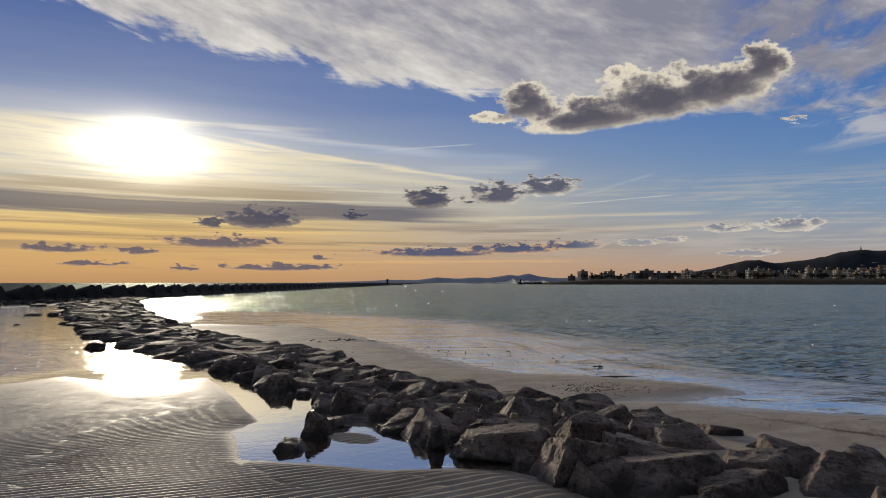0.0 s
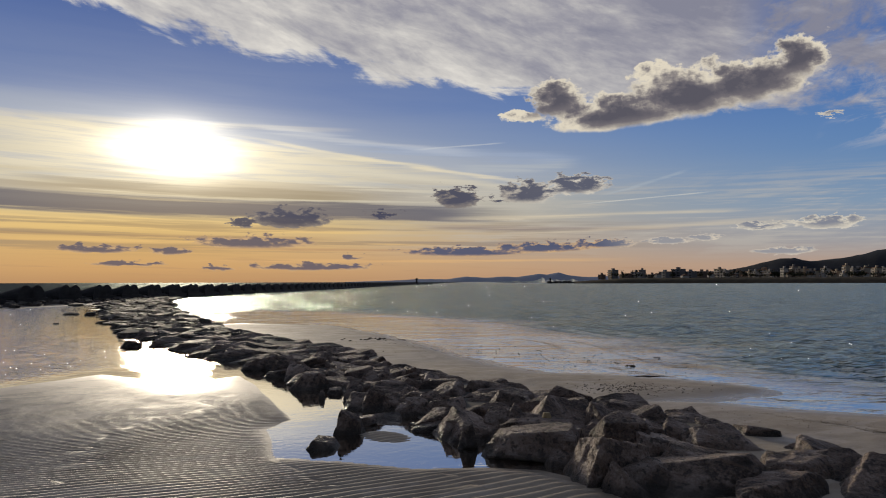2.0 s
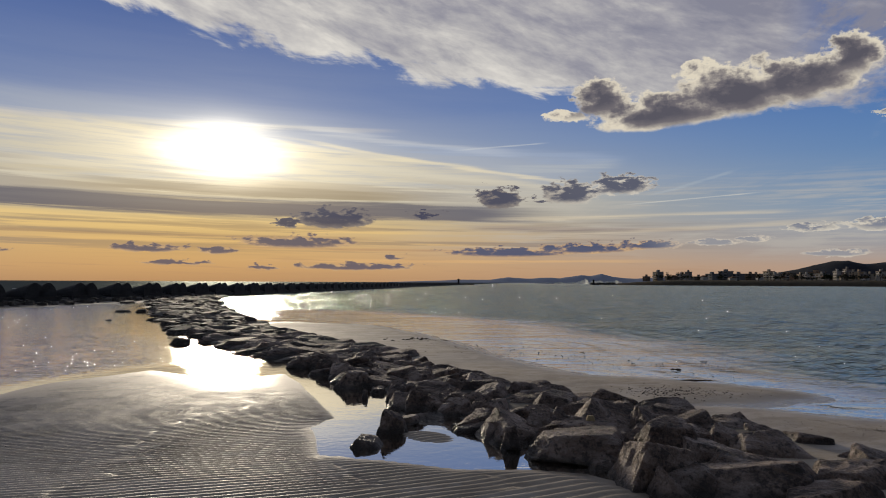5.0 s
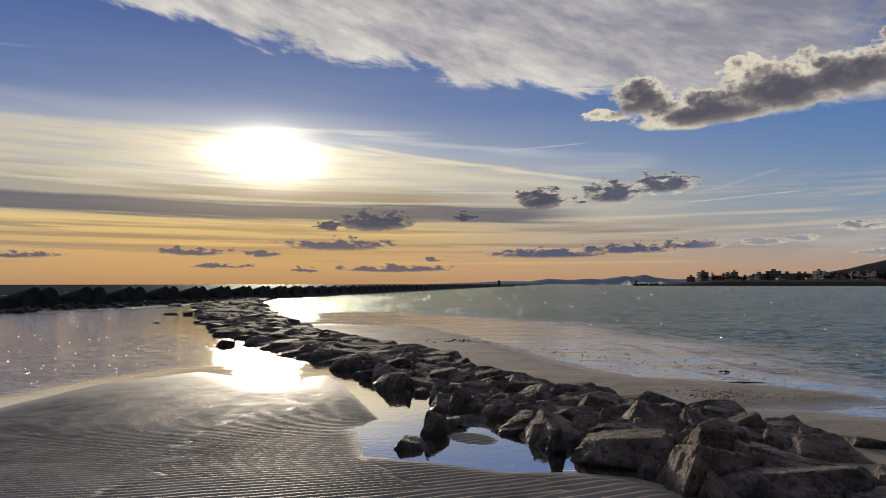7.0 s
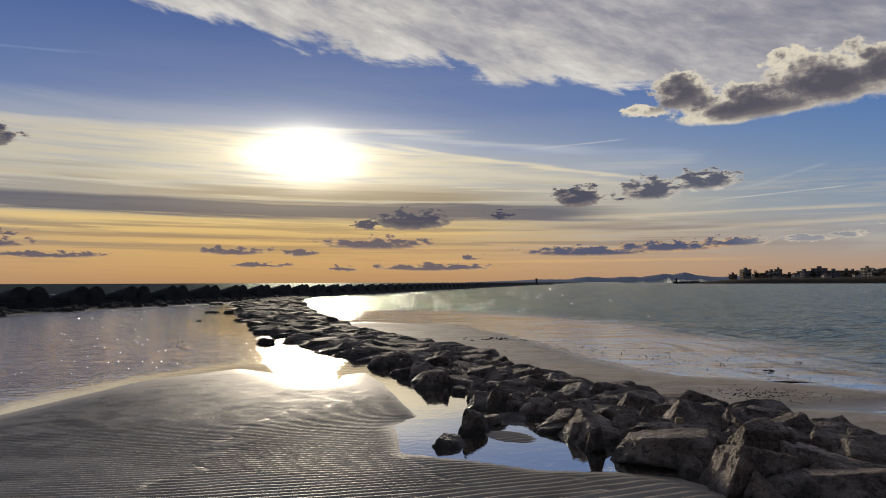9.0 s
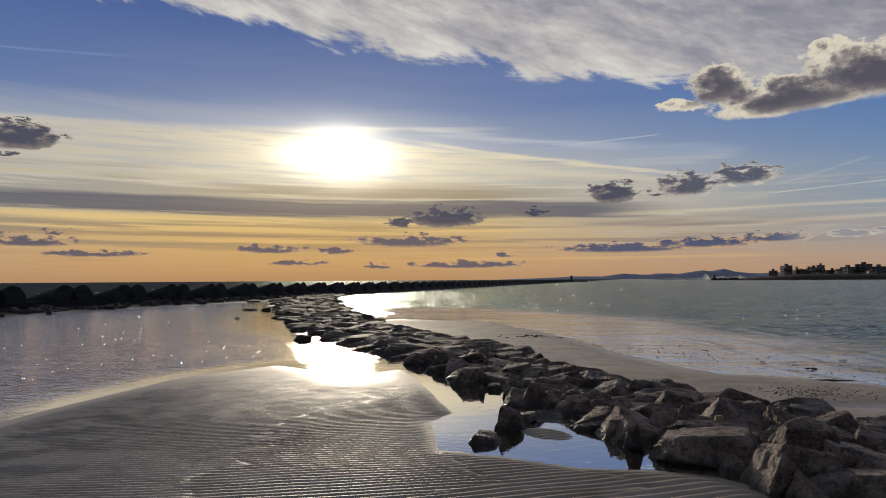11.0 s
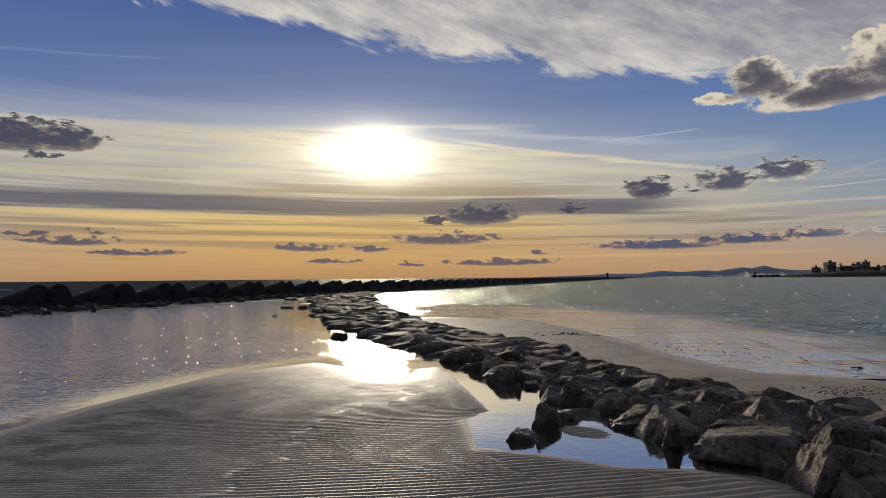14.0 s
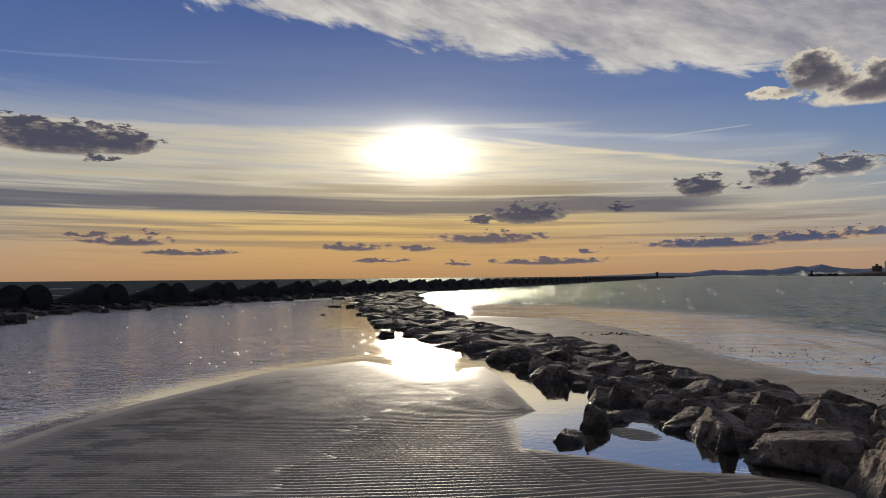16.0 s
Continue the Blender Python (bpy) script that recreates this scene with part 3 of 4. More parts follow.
lumps = value_noise(gx * 0.42 + 3, gy * 0.55, 5, 3)
bank_z = 0.022 + 0.007 * lumps + 0.03 * smooth01(gy, 4.5, 1.0) + 0.02 * smooth01(gx, -2.5, 0.5)
wob = 0.04 * value_noise(gx * 0.5, gy * 0.8, 8, 2) + 0.016 * value_noise(gx * 1.7, gy * 2.6, 9, 2)


def ripple_train(crest_deg, length, seed):
    """Long-crested ripples: gentle slope facing the wind, steep lee side."""
    a = math.radians(crest_deg)
    ph = (gy * math.cos(a) - gx * math.sin(a) + wob) / length + 0.22 * value_noise(gx * 2.2, gy * 3.2, seed, 2)
    f = ph - np.floor(ph)
    w = np.where(f < 0.66, f / 0.66, (1 - f) / 0.34)
    return w * w * (3 - 2 * w) - 0.5


# ripples lengthen towards the pool
along_x = gx + 0.9 * value_noise(gx * 0.6 + 7, gy * 1.1, 14, 4)
k1, k2, k3 = (smooth01(along_x, a - 0.06, a + 0.06) for a in (-4.0, -1.7, -0.3))
wave = 0.070 * ripple_train(20, 0.076, 10) * (1 - k1) + 0.085 * ripple_train(23, 0.086, 11) * k1 * (1 - k2)
wave = wave + 0.112 * ripple_train(30, 0.108, 12) * k2 * (1 - k3) + 0.15 * ripple_train(34, 0.138, 13) * k3
fade = (0.8 + 0.2 * smooth01(gx, -5.5, -2.5)) * smooth01(np.hypot(gx * 0.7, gy), 15, 8.0) * (0.72 + 0.28 * value_noise(gx * 0.8 + 9, gy * 0.8, 12, 2))
bank_z = bank_z + 0.33 * wave * fade * smooth01(bank, 0.02, 0.35) * smooth01(gy, 3.6, 4.4) * smooth01(gx, -9.6, -8.8)
shelf_z = 0.052 + 0.03 * value_noise(gx * 0.35, gy * 0.5 + 4, 21, 3) + 0.006 * value_noise(gx * 4.5, gy * 4.5, 22, 2)
west = smooth01(gx, -3.0, -5.5)
bank_z = bank_z + 0.008 * west
kb, ks = smooth01(bank, -0.35 - 0.6 * west, 0.5 + 0.3 * west), smooth01(shelf, -1.1, 0.4)
gz = bed * (1 - kb) + bank_z * kb
gz = np.where(shelf_z * ks + bed * (1 - ks) > gz, shelf_z * ks + bed * (1 - ks), gz)
gz = gz + (0.05 + 0.08 * smooth01(gy, 17.0, 24.0)) * smooth01(groyne, -0.1, 0.6)
mound = np.exp(-(((gx + 1.05 + (gy - 8.4) * 0.4) / 0.40) ** 2 + ((gy - 8.42) / 0.42) ** 2) ** 2 * 1.4)     # sand bar in the pool
gz = gz + (0.055 + 0.3 * wave) * mound
apron = smooth01(gx, WALL_X + 3.2, WALL_X + 0.3) * smooth01(gx, WALL_X - 4, WALL_X - 3) * smooth01(gy, 82, 74)
gz = np.where(apron > 0, np.maximum(gz, -0.05 + apron * 0.32 + 0.03 * value_noise(gx * 0.8, gy * 0.8, 33, 3) * apron), gz)
soak_v = 0.12 + 0.88 * smooth01(flat, -2, 0.5) * (side > 0)
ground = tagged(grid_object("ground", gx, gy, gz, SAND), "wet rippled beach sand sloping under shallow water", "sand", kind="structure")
drift_v = smooth01(bank, -0.9, -0.2) * (0.35 + 0.65 * smooth01(bank, 1.3, 0.3)) * smooth01(gx, -2.6, -5.0)
ground.data.attributes.new("drift", "FLOAT", "POINT").data.foreach_set("value", drift_v.astype(np.float32).ravel())
blotch_v = smooth01(bank, 0.25, 0.8) * smooth01(bank, 3.6, 1.4) * smooth01(gx, -1.8, -3.6)
# dark bed: rock of the breakwater apron, plus painted shade between groyne boulders
ledge_and_shade_v = np.maximum(smooth01(apron, 0.02, 0.2), smooth01(groyne, -0.1, 0.35) * smooth01(gy, 7.0, 9.0))
ground.data.attributes.new("blotch", "FLOAT", "POINT").data.foreach_set("value", blotch_v.astype(np.float32).ravel())
ground.data.attributes.new("ledge_and_shade", "FLOAT", "POINT").data.foreach_set("value", ledge_and_shade_v.astype(np.float32).ravel())
ground.data.attributes.new("soak", "FLOAT", "POINT").data.foreach_set("value", soak_v.astype(np.float32).ravel())


# ---- water: lagoon, bay and open sea, one ruffled surface split along groyne and breakwater ----
SPINE = [((a[0] + b[0]) / 2, (a[1] + b[1]) / 2) for a, b in zip(LEFT_EDGE, RIGHT_EDGE)]
rad, r_ = [3.2], 3.2
while r_ < 4900:
    r_ *= 1.0125
    rad.append(r_)
wr, wa = np.array(rad), np.radians(np.arange(-78, 62.1, 0.25))
wx, wy = wr[:, None] * np.sin(wa)[None, :], wr[:, None] * np.cos(wa)[None, :]
spine_x = np.interp(wy, [q[1] for q in SPINE], [q[0] for q in SPINE])
right_of = wx - spine_x
is_sea = wx < WALL_X
is_lagoon = (right_of < 0) & ~is_sea & (wy < 80)
off = -inside_distance(wx, wy, FLAT)
gap_ = wr[:, None] * 0.0125                                        # rows spread out with distance
crest = lambda sx, sy, seed, tw: 1 - 2 * np.abs(value_noise(wx * sx + wy * tw, wy * sy - wx * tw, seed, 2))
bay_h = 0.05 * crest(0.55, 1.5, 61, 0.2) * smooth01(off, 0.8, 7) + 0.022 * crest(1.3, 3.4, 62, 0.4) * smooth01(off, 0.2, 3) * smooth01(gap_, 0.5, 0.2)
bay_h = bay_h + 0.05 * crest(0.16, 0.42, 63, 0.05) * smooth01(wr[:, None], 25, 90) * smooth01(wr[:, None], 1500, 600)
bay_h = bay_h + 0.036 * (1 - 2 * np.abs(np.sin(off * np.pi / 1.1 + 2.2 * value_noise(wx * 0.22, wy * 0.22, 64, 2)))) * smooth01(off, 0.1, 0.8) * smooth01(off, 9, 4) * smooth01(value_noise(wx * 0.4, wy * 0.4, 69, 2), -0.6, 0.3)
swash = np.exp(-((np.abs(np.sin((off * np.pi / 1.05) + 2.2 * value_noise(wx * 0.16, wy * 0.3, 72, 2)))) / 0.55) ** 2)      # low lines of water sliding over the flat
bay_h = bay_h + 0.012 * swash * smooth01(off, -4.5, -1.0) * smooth01(off, 2.5, 0.5) * smooth01(value_noise(wx * 0.35, wy * 0.7, 73, 2), -0.55, 0.2) * smooth01(wr[:, None], 30, 20)
pool = np.maximum(smooth01(wx + 0.5 * wy - 2.5, 1.0, -5.0), smooth01(wy, 13, 19))                     # the pool by the rocks lies still
lag_h = pool * (0.007 * crest(1.5, 3.2, 65, 0.5) + 0.004 * crest(3.5, 7.0, 66, 0.9) * smooth01(gap_, 0.3, 0.12)) * smooth01(-inside_distance(wx, wy, BANK), 0.3, 5) * smooth01(wr[:, None], 300, 80)
sea_h = 0.28 * crest(0.05, 0.11, 67, 0.02) + 0.10 * crest(0.2, 0.5, 68, 0.05)
sea_h = sea_h * smooth01(WALL_X - 6 - wx, 0, 20) * smooth01(wr[:, None], 2500, 700)
wz = np.where(is_sea, sea_h, np.where(is_lagoon, lag_h, bay_h * smooth01(right_of, 0.5, 3)))
ruffle = np.where(is_sea, 1.0, np.where(is_lagoon, 0.012 + 0.988 * pool * smooth01(-inside_distance(wx, wy, BANK), 0.2, 2.2) * (0.07 + 0.93 * smooth01(-right_of, 3.0, 9.5)), 0.05 + 0.95 * smooth01(off + 1.2 * value_noise(wx * 0.3, wy * 0.5, 71, 3), -1.8, 3.0)))
# dark fronts of swash lines, painted by dimming the gloss colour through ruffle
swash_at = swash ** 2 * smooth01(off, -4.5, -1.5) * smooth01(off, 2.5, 0.5) * smooth01(value_noise(wx * 0.35, wy * 0.7, 73, 2), -0.55, 0.2) * smooth01(wr[:, None], 30, 20)
ruffle = np.where(is_sea | is_lagoon, ruffle, np.maximum(ruffle, 0.30 * swash_at))
chop_v = np.where(is_sea, 1.0, ruffle * (0.25 + 0.75 * smooth01(np.log(wr[:, None]), math.log(9), math.log(70))))
wf = grid_faces(wx.shape[1], wx.shape[0])
wv = np.stack([wx, wy, wz], axis=-1).reshape(-1, 3)


def water_sheet(name, mask, mat, label):
    keep = mask.ravel()[wf[:, 0]]
    f = wf[keep][:, ::-1]
    used, inv = np.unique(f, return_inverse=True)
    inv = inv.reshape(f.shape)
    me = bpy.data.meshes.new(name)
    me.vertices.add(len(used))
    me.vertices.foreach_set("co", wv[used].astype(np.float32).ravel())
    me.loops.add(f.size)
    me.loops.foreach_set("vertex_index", inv.astype(np.int32).ravel())
    me.polygons.add(len(f))
    me.polygons.foreach_set("loop_start", np.arange(0, f.size, 4, dtype=np.int32))
    me.polygons.foreach_set("use_smooth", np.full(len(f), True))
    me.attributes.new("ruffle", "FLOAT", "POINT").data.foreach_set("value", ruffle.ravel()[used].astype(np.float32))
    me.attributes.new("chop", "FLOAT", "POINT").data.foreach_set("value", chop_v.ravel()[used].astype(np.float32))
    me.materials.append(mat)
    me.update(calc_edges=True)
    me.validate()
    return tagged(new(name, me), label, "water", kind="structure")


water_sheet("water_lagoon", is_lagoon, LAGOON, "still shallow lagoon water over sand")
water_sheet("water_bay", ~is_lagoon & ~is_sea, BAY, "wind-ruffled grey-green bay water")
water_sheet("water_sea", is_sea, SEA, "choppy grey-green open sea")


# ---- rocks ----
def rock_shape(seed, sub):
    """Verts and faces of a split boulder about 1 across: planes cut a ball, then it is roughened."""
    rs = np.random.RandomState(seed)
    bm = bmesh.new()
    bmesh.ops.create_icosphere(bm, subdivisions=sub, radius=1.0)
    v = np.array([p.co[:] for p in bm.verts])
    faces = [[q.index for q in f.verts] for f in bm.faces]
    bm.free()
    n = rs.randn(12, 3)
    n[:6] = [(1, 0, 0.25), (-1, 0.1, 0.25), (0, 1, 0.15), (0.1, -1, 0.4), (0.05, -0.15, 1), (0, 0, -1)]
    n[:6] += rs.randn(6, 3) * 0.2
    n[6:, 2] = np.abs(n[6:, 2]) * 0.7
    n /= np.linalg.norm(n, axis=1)[:, None]
    d = np.concatenate([rs.uniform(0.62, 0.82, 6), rs.uniform(0.58, 0.90, 6)])
    d[4:6] = rs.uniform(0.44, 0.56), 0.6
    dots = np.maximum(v @ n.T, 1e-3) / d
    r = 1.0 / (dots ** 40).sum(axis=1) ** (1 / 40)
    off = rs.uniform(-50, 50, 3)
    for i, p in enumerate(v):
        q = Vector(p * r[i]) + Vector(off)
        lay = Vector((q.x * 1.5, q.y * 1.5, q.z * 5.0 + q.x * 1.2))
        r[i] *= 1 + 0.05 * noise.fractal(q * 1.5, 0.8, 2.1, 4) + 0.09 * (0.4 - abs(noise.noise(q * 2.1))) + 0.06 * (0.4 - abs(noise.noise(lay * 1.4))) + 0.045 * (0.3 - abs(noise.noise(q * 5.0))) + 0.022 * (0.3 - abs(noise.noise(q * 11.0))) + 0.010 * noise.noise(q * 23.0)
    v = v * r[:, None] / 1.42
    return v, faces


def rock_at(x, y, w, h, depth, turn, seed, sub=4, sink=0.35, tilt=0.0, label="", mat=None):
    v, faces = rock_shape(seed, sub)
    c, s = math.cos(turn), math.sin(turn)
    lo, hi = v.min(axis=0), v.max(axis=0)
    v = (v - (lo + hi) / 2) / (hi - lo)
    z = (v[:, 2] + 0.5) * (h + sink) - sink + tilt * v[:, 0] * w
    taper = 1 - 0.16 * np.clip(v[:, 2] + 0.5, 0, 1) ** 1.5
    px, py = v[:, 0] * w * taper, v[:, 1] * depth * taper
    out = np.stack([px * c - py * s, px * s + py * c, z], axis=1)
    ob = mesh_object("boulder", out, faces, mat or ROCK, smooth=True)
    ob.location = (x, y, 0)
    ob.data.set_sharp_from_angle(angle=radians(24))
    return tagged(ob, label or "rough grey-brown boulder in a rock groyne", "rock", "groyne boulders")


# boulders at the root of the groyne: x, y, width, height, depth, turn, tilt
FRONT = [(1.96, 6.64, 1.42, 0.33, 0.83, -0.12, -0.05), (1.30, 6.26, 0.49, 0.27, 0.40, 0.50, 0.00), (2.48, 6.18, 1.01, 0.21, 0.66, 0.10, 0.03), (3.42, 6.26, 1.13, 0.32, 0.79, -0.05, 0.02),
         (2.91, 6.77, 0.83, 0.28, 0.62, 0.00, -0.06), (2.61, 7.59, 0.93, 0.31, 0.73, 0.08, -0.02), (3.33, 7.69, 0.62, 0.14, 0.41, -0.10, -0.04), (2.78, 9.24, 0.62, 0.23, 0.46, 0.20, 0.05),
         (1.16, 6.78, 0.83, 0.47, 0.58, 0.25, 0.14), (1.58, 7.58, 0.67, 0.45, 0.50, 0.10, -0.03), (2.25, 8.08, 0.71, 0.29, 0.46, -0.10, -0.06), (1.53, 8.55, 0.48, 0.40, 0.39, 0.20, -0.05),
         (1.88, 7.45, 0.63, 0.30, 0.47, 0.10, 0.00), (3.46, 5.57, 0.48, 0.22, 0.35, 0.00, 0.00)]
# those beside the pool
MIDDLE = [(0.94, 8.76, 1.12, 0.43, 0.83, -0.08, -0.03), (0.64, 7.63, 1.07, 0.34, 0.65, -0.10, -0.03), (-0.04, 8.48, 1.02, 0.33, 0.66, 0.40, 0.03), (-0.21, 8.35, 0.54, 0.22, 0.28, 0.10, 0.02),
          (-0.08, 7.95, 0.26, 0.28, 0.19, 0.20, 0.00), (0.49, 8.59, 0.37, 0.36, 0.30, 0.10, 0.00), (0.30, 10.49, 1.02, 0.23, 0.67, -0.10, 0.00), (-0.87, 9.73, 0.57, 0.25, 0.37, 0.00, 0.02),
          (-0.39, 9.66, 0.57, 0.27, 0.38, 0.10, 0.00), (-1.36, 10.13, 0.43, 0.31, 0.36, 0.10, 0.00), (-1.83, 10.92, 0.50, 0.25, 0.37, 0.20, 0.04), (0.78, 7.19, 0.26, 0.12, 0.19, 0.10, 0.00),
          (0.98, 6.63, 0.34, 0.07, 0.25, 0.00, 0.00), (0.27, 8.65, 0.37, 0.29, 0.27, 0.00, 0.00)]
# stones standing in the pool
POOL = [(-1.51, 8.65, 0.46, 0.30, 0.34, 0.10, -0.03), (-1.21, 9.37, 0.67, 0.10, 0.32, 0.00, -0.02), (-1.37, 9.13, 0.29, 0.12, 0.19, 0.20, 0.00), (-1.63, 7.86, 0.38, 0.12, 0.27, 0.00, -0.02),
        (-0.73, 9.04, 0.18, 0.05, 0.12, 0.20, 0.00), (-2.35, 11.12, 0.11, 0.15, 0.12, 0.20, 0.00), (-2.23, 11.62, 0.24, 0.11, 0.18, 0.00, 0.00)]
# slabs along the crest further out
CREST = [(0.11, 11.35, 0.92, 0.28, 0.52, -0.10, -0.03), (-0.41, 11.05, 0.84, 0.29, 0.55, -0.05, 0.00), (-0.98, 11.58, 0.56, 0.30, 0.41, 0.10, 0.02), (-0.71, 12.34, 0.49, 0.27, 0.36, 0.10, 0.00),
         (-1.12, 12.67, 0.28, 0.33, 0.21, 0.20, 0.05), (-1.69, 12.86, 0.58, 0.28, 0.43, 0.00, 0.00), (-2.62, 12.12, 0.84, 0.30, 0.48, -0.05, -0.02), (-3.17, 13.33, 0.67, 0.28, 0.50, 0.10, 0.02),
         (-3.69, 13.99, 0.49, 0.39, 0.40, 0.10, 0.00), (-0.92, 10.74, 0.68, 0.24, 0.45, 0.00, 0.00), (-1.93, 11.59, 0.48, 0.25, 0.36, 0.10, 0.00), (-2.32, 14.77, 0.60, 0.26, 0.40, 0.00, 0.00),
         (-1.29, 11.57, 0.52, 0.21, 0.34, 0.00, 0.00), (-2.84, 14.62, 0.68, 0.30, 0.45, 0.00, 0.00), (-3.29, 16.55, 0.64, 0.35, 0.47, 0.10, 0.02)]
NEAR = FRONT + MIDDLE + POOL + CREST
for i, (x, y, w, h, depth, turn, tilt) in enumerate(NEAR):
    rock_at(x, y, w * 1.14, h * 0.95, depth * 1.4, turn, 100 + i, 6 if w > 0.9 and y < 7 else 5 if w > 0.4 and y < 10 else 4, 0.32 if w > 0.45 else h * 0.8, tilt,
            "dark stone standing in the still pool" if (x, y, w, h, depth, turn, tilt) in POOL else "")

rng = random.Random(5)
SHAPES = []
for k in range(10):
    v, faces = rock_shape(500 + k, 4)
    lo, hi = v.min(axis=0), v.max(axis=0)
    v = (v - (lo + hi) / 2) / (hi - lo)
    me = bpy.data.meshes.new("boulder")
    me.from_pydata([tuple(p) for p in v], [], faces)
    me.materials.append(WET_ROCK)
    SHAPES.append((me, v, faces))


def along(edge, y):
    for (ax, ay), (bx, by) in zip(edge, edge[1:]):
        if ay <= y <= by:
            return ax + (bx - ax) * (y - ay) / (by - ay)
    return edge[-1][0]


# rows of boulders along the groyne, growing finer and wetter out to sea
DRY = []
for me, v, faces in SHAPES:
    dry = me.copy()
    dry.materials[0] = ROCK
    DRY.append(dry)
stuff_v, stuff_f, y, made = [], [], 5.6, [(x, yy, w) for x, yy, w, *_ in NEAR]
while y < 81:
    xl, xr = along(LEFT_EDGE, y), along(RIGHT_EDGE, y)
    size = 0.95 if y < 40 else 0.95 + (y - 40) * 0.012
    n = max(2, int(abs(xr - xl) / (size * (0.5 if y < 20 else 0.42))))
    for j in range(n):
        x = xl + (xr - xl) * (j + 0.5 + rng.uniform(-0.3, 0.3)) / n
        yy = y + rng.uniform(-0.25, 0.25) * size
        w, d = size * rng.uniform(1.0, 2.0), size * rng.uniform(0.8, 1.25)
        mid_ = 1 - abs((j + 0.5) / n - 0.5) * 1.1
        h = (0.10 + 0.13 * mid_) * rng.uniform(0.6, 1.3)
        turn, k = rng.uniform(-0.5, 0.5), rng.randrange(10)
        if yy < 15.5:                                     # fill between the boulders set out above
            if any(abs(x - a) < 0.40 * c and abs(yy - b) < 0.34 * c for a, b, c in made):
                continue
            w, d, h = w * 0.6, d * 0.7, h * 1.15
        m = pose(x, yy, (h - 0.3) / 2, rng.uniform(-9, 9), rng.uniform(-9, 9), math.degrees(turn)) @ Matrix.Diagonal((w, d, h + 0.3, 1))
        if y < 27:
            ob = new("boulder", (DRY[k] if y < 16 + rng.uniform(0, 8) else SHAPES[k][0]))
            ob.matrix_world = m
            tagged(ob, "dark wet boulder in a rock groyne" if ob.data.materials[0] == WET_ROCK else "grey-brown boulder half buried in sand", "rock", "groyne boulders")
        else:
            base = len(stuff_v)
            stuff_v += [m @ Vector(p) for p in SHAPES[k][1]]
            stuff_f += [[q + base for q in f] for f in SHAPES[k][2]]
    y += size * 0.48
far_rocks = mesh_object("distant_groyne_rocks", stuff_v, stuff_f, WET_ROCK)
tagged(far_rocks, "dark wet rocks of the groyne running out to the breakwater", "rock", kind="stuff")

# lone stones standing in the lagoon
for i, (x, y, w, h) in enumerate([(-9.45, 19.6, 0.62, 0.20), (-10.4, 27.6, 0.75, 0.42), (-22.3, 39.2, 1.0, 0.15), (-21.1, 39.0, 0.75, 0.2), (-16.4, 31.4, 0.8, 0.14), (-18.1, 30.6, 0.5, 0.06)]):
    rock_at(x, y, w, h, w * 0.7, 0.1 * i, 300 + i, 3, 0.2, 0, "dark wet stone standing alone in shallow water", WET_ROCK)


# ---- breakwater of arched concrete units ----
def horn_mesh(length=3.1, r0=1.04, r1=0.14):
    bm = bmesh.new()
    rings = []
    for i in range(9):
        k = i / 8
        r = r0 + (r1 - r0) * k
        ring = []
        for j in range(17):
            a = math.pi * j / 16
            ring.append(bm.verts.new((-length * k, (r * 0.75 + r0 * 0.25) * math.cos(a), r * math.sin(a))))
        rings.append(ring)
    for a, b in zip(rings, rings[1:]):
        for j in range(16):
            bm.faces.new((a[j], a[j + 1], b[j + 1], b[j]))
    bm.faces.new(rings[0][::-1])
    bm.faces.new(rings[-1])
    return bm


UNIT_STEP, UNIT_Y0, UNITS = 5.55, 28.25, 77
unit = new("breakwater_unit")
for dy_ in (-0.75, 0.75):
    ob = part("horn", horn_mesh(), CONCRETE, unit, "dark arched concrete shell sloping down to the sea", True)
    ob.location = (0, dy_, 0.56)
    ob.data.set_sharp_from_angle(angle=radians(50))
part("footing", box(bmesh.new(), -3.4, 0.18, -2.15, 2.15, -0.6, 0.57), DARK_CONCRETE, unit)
tagged(unit, "twin-arched dark concrete breakwater unit standing in the sea", "breakwater", "breakwater units")
unit.location = (WALL_X, UNIT_Y0, 0)
for k in range(-3, UNITS):
    if k:
        copy_thing(unit, pose(WALL_X, UNIT_Y0 + UNIT_STEP * k, 0))
low_wall = new("breakwater_wall")
tagged(low_wall, "low dark concrete wall under the breakwater units", "wall", kind="structure")
for k in range(-3, UNITS):
    y0 = UNIT_Y0 + UNIT_STEP * k + 2.18
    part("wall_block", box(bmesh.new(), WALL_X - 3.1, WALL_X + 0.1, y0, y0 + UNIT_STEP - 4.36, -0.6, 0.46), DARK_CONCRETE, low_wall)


# ---- far shore, hills, mountains ----
def polar(az, dist):
    a = radians(az)
    return math.sin(a) * dist, math.cos(a) * dist


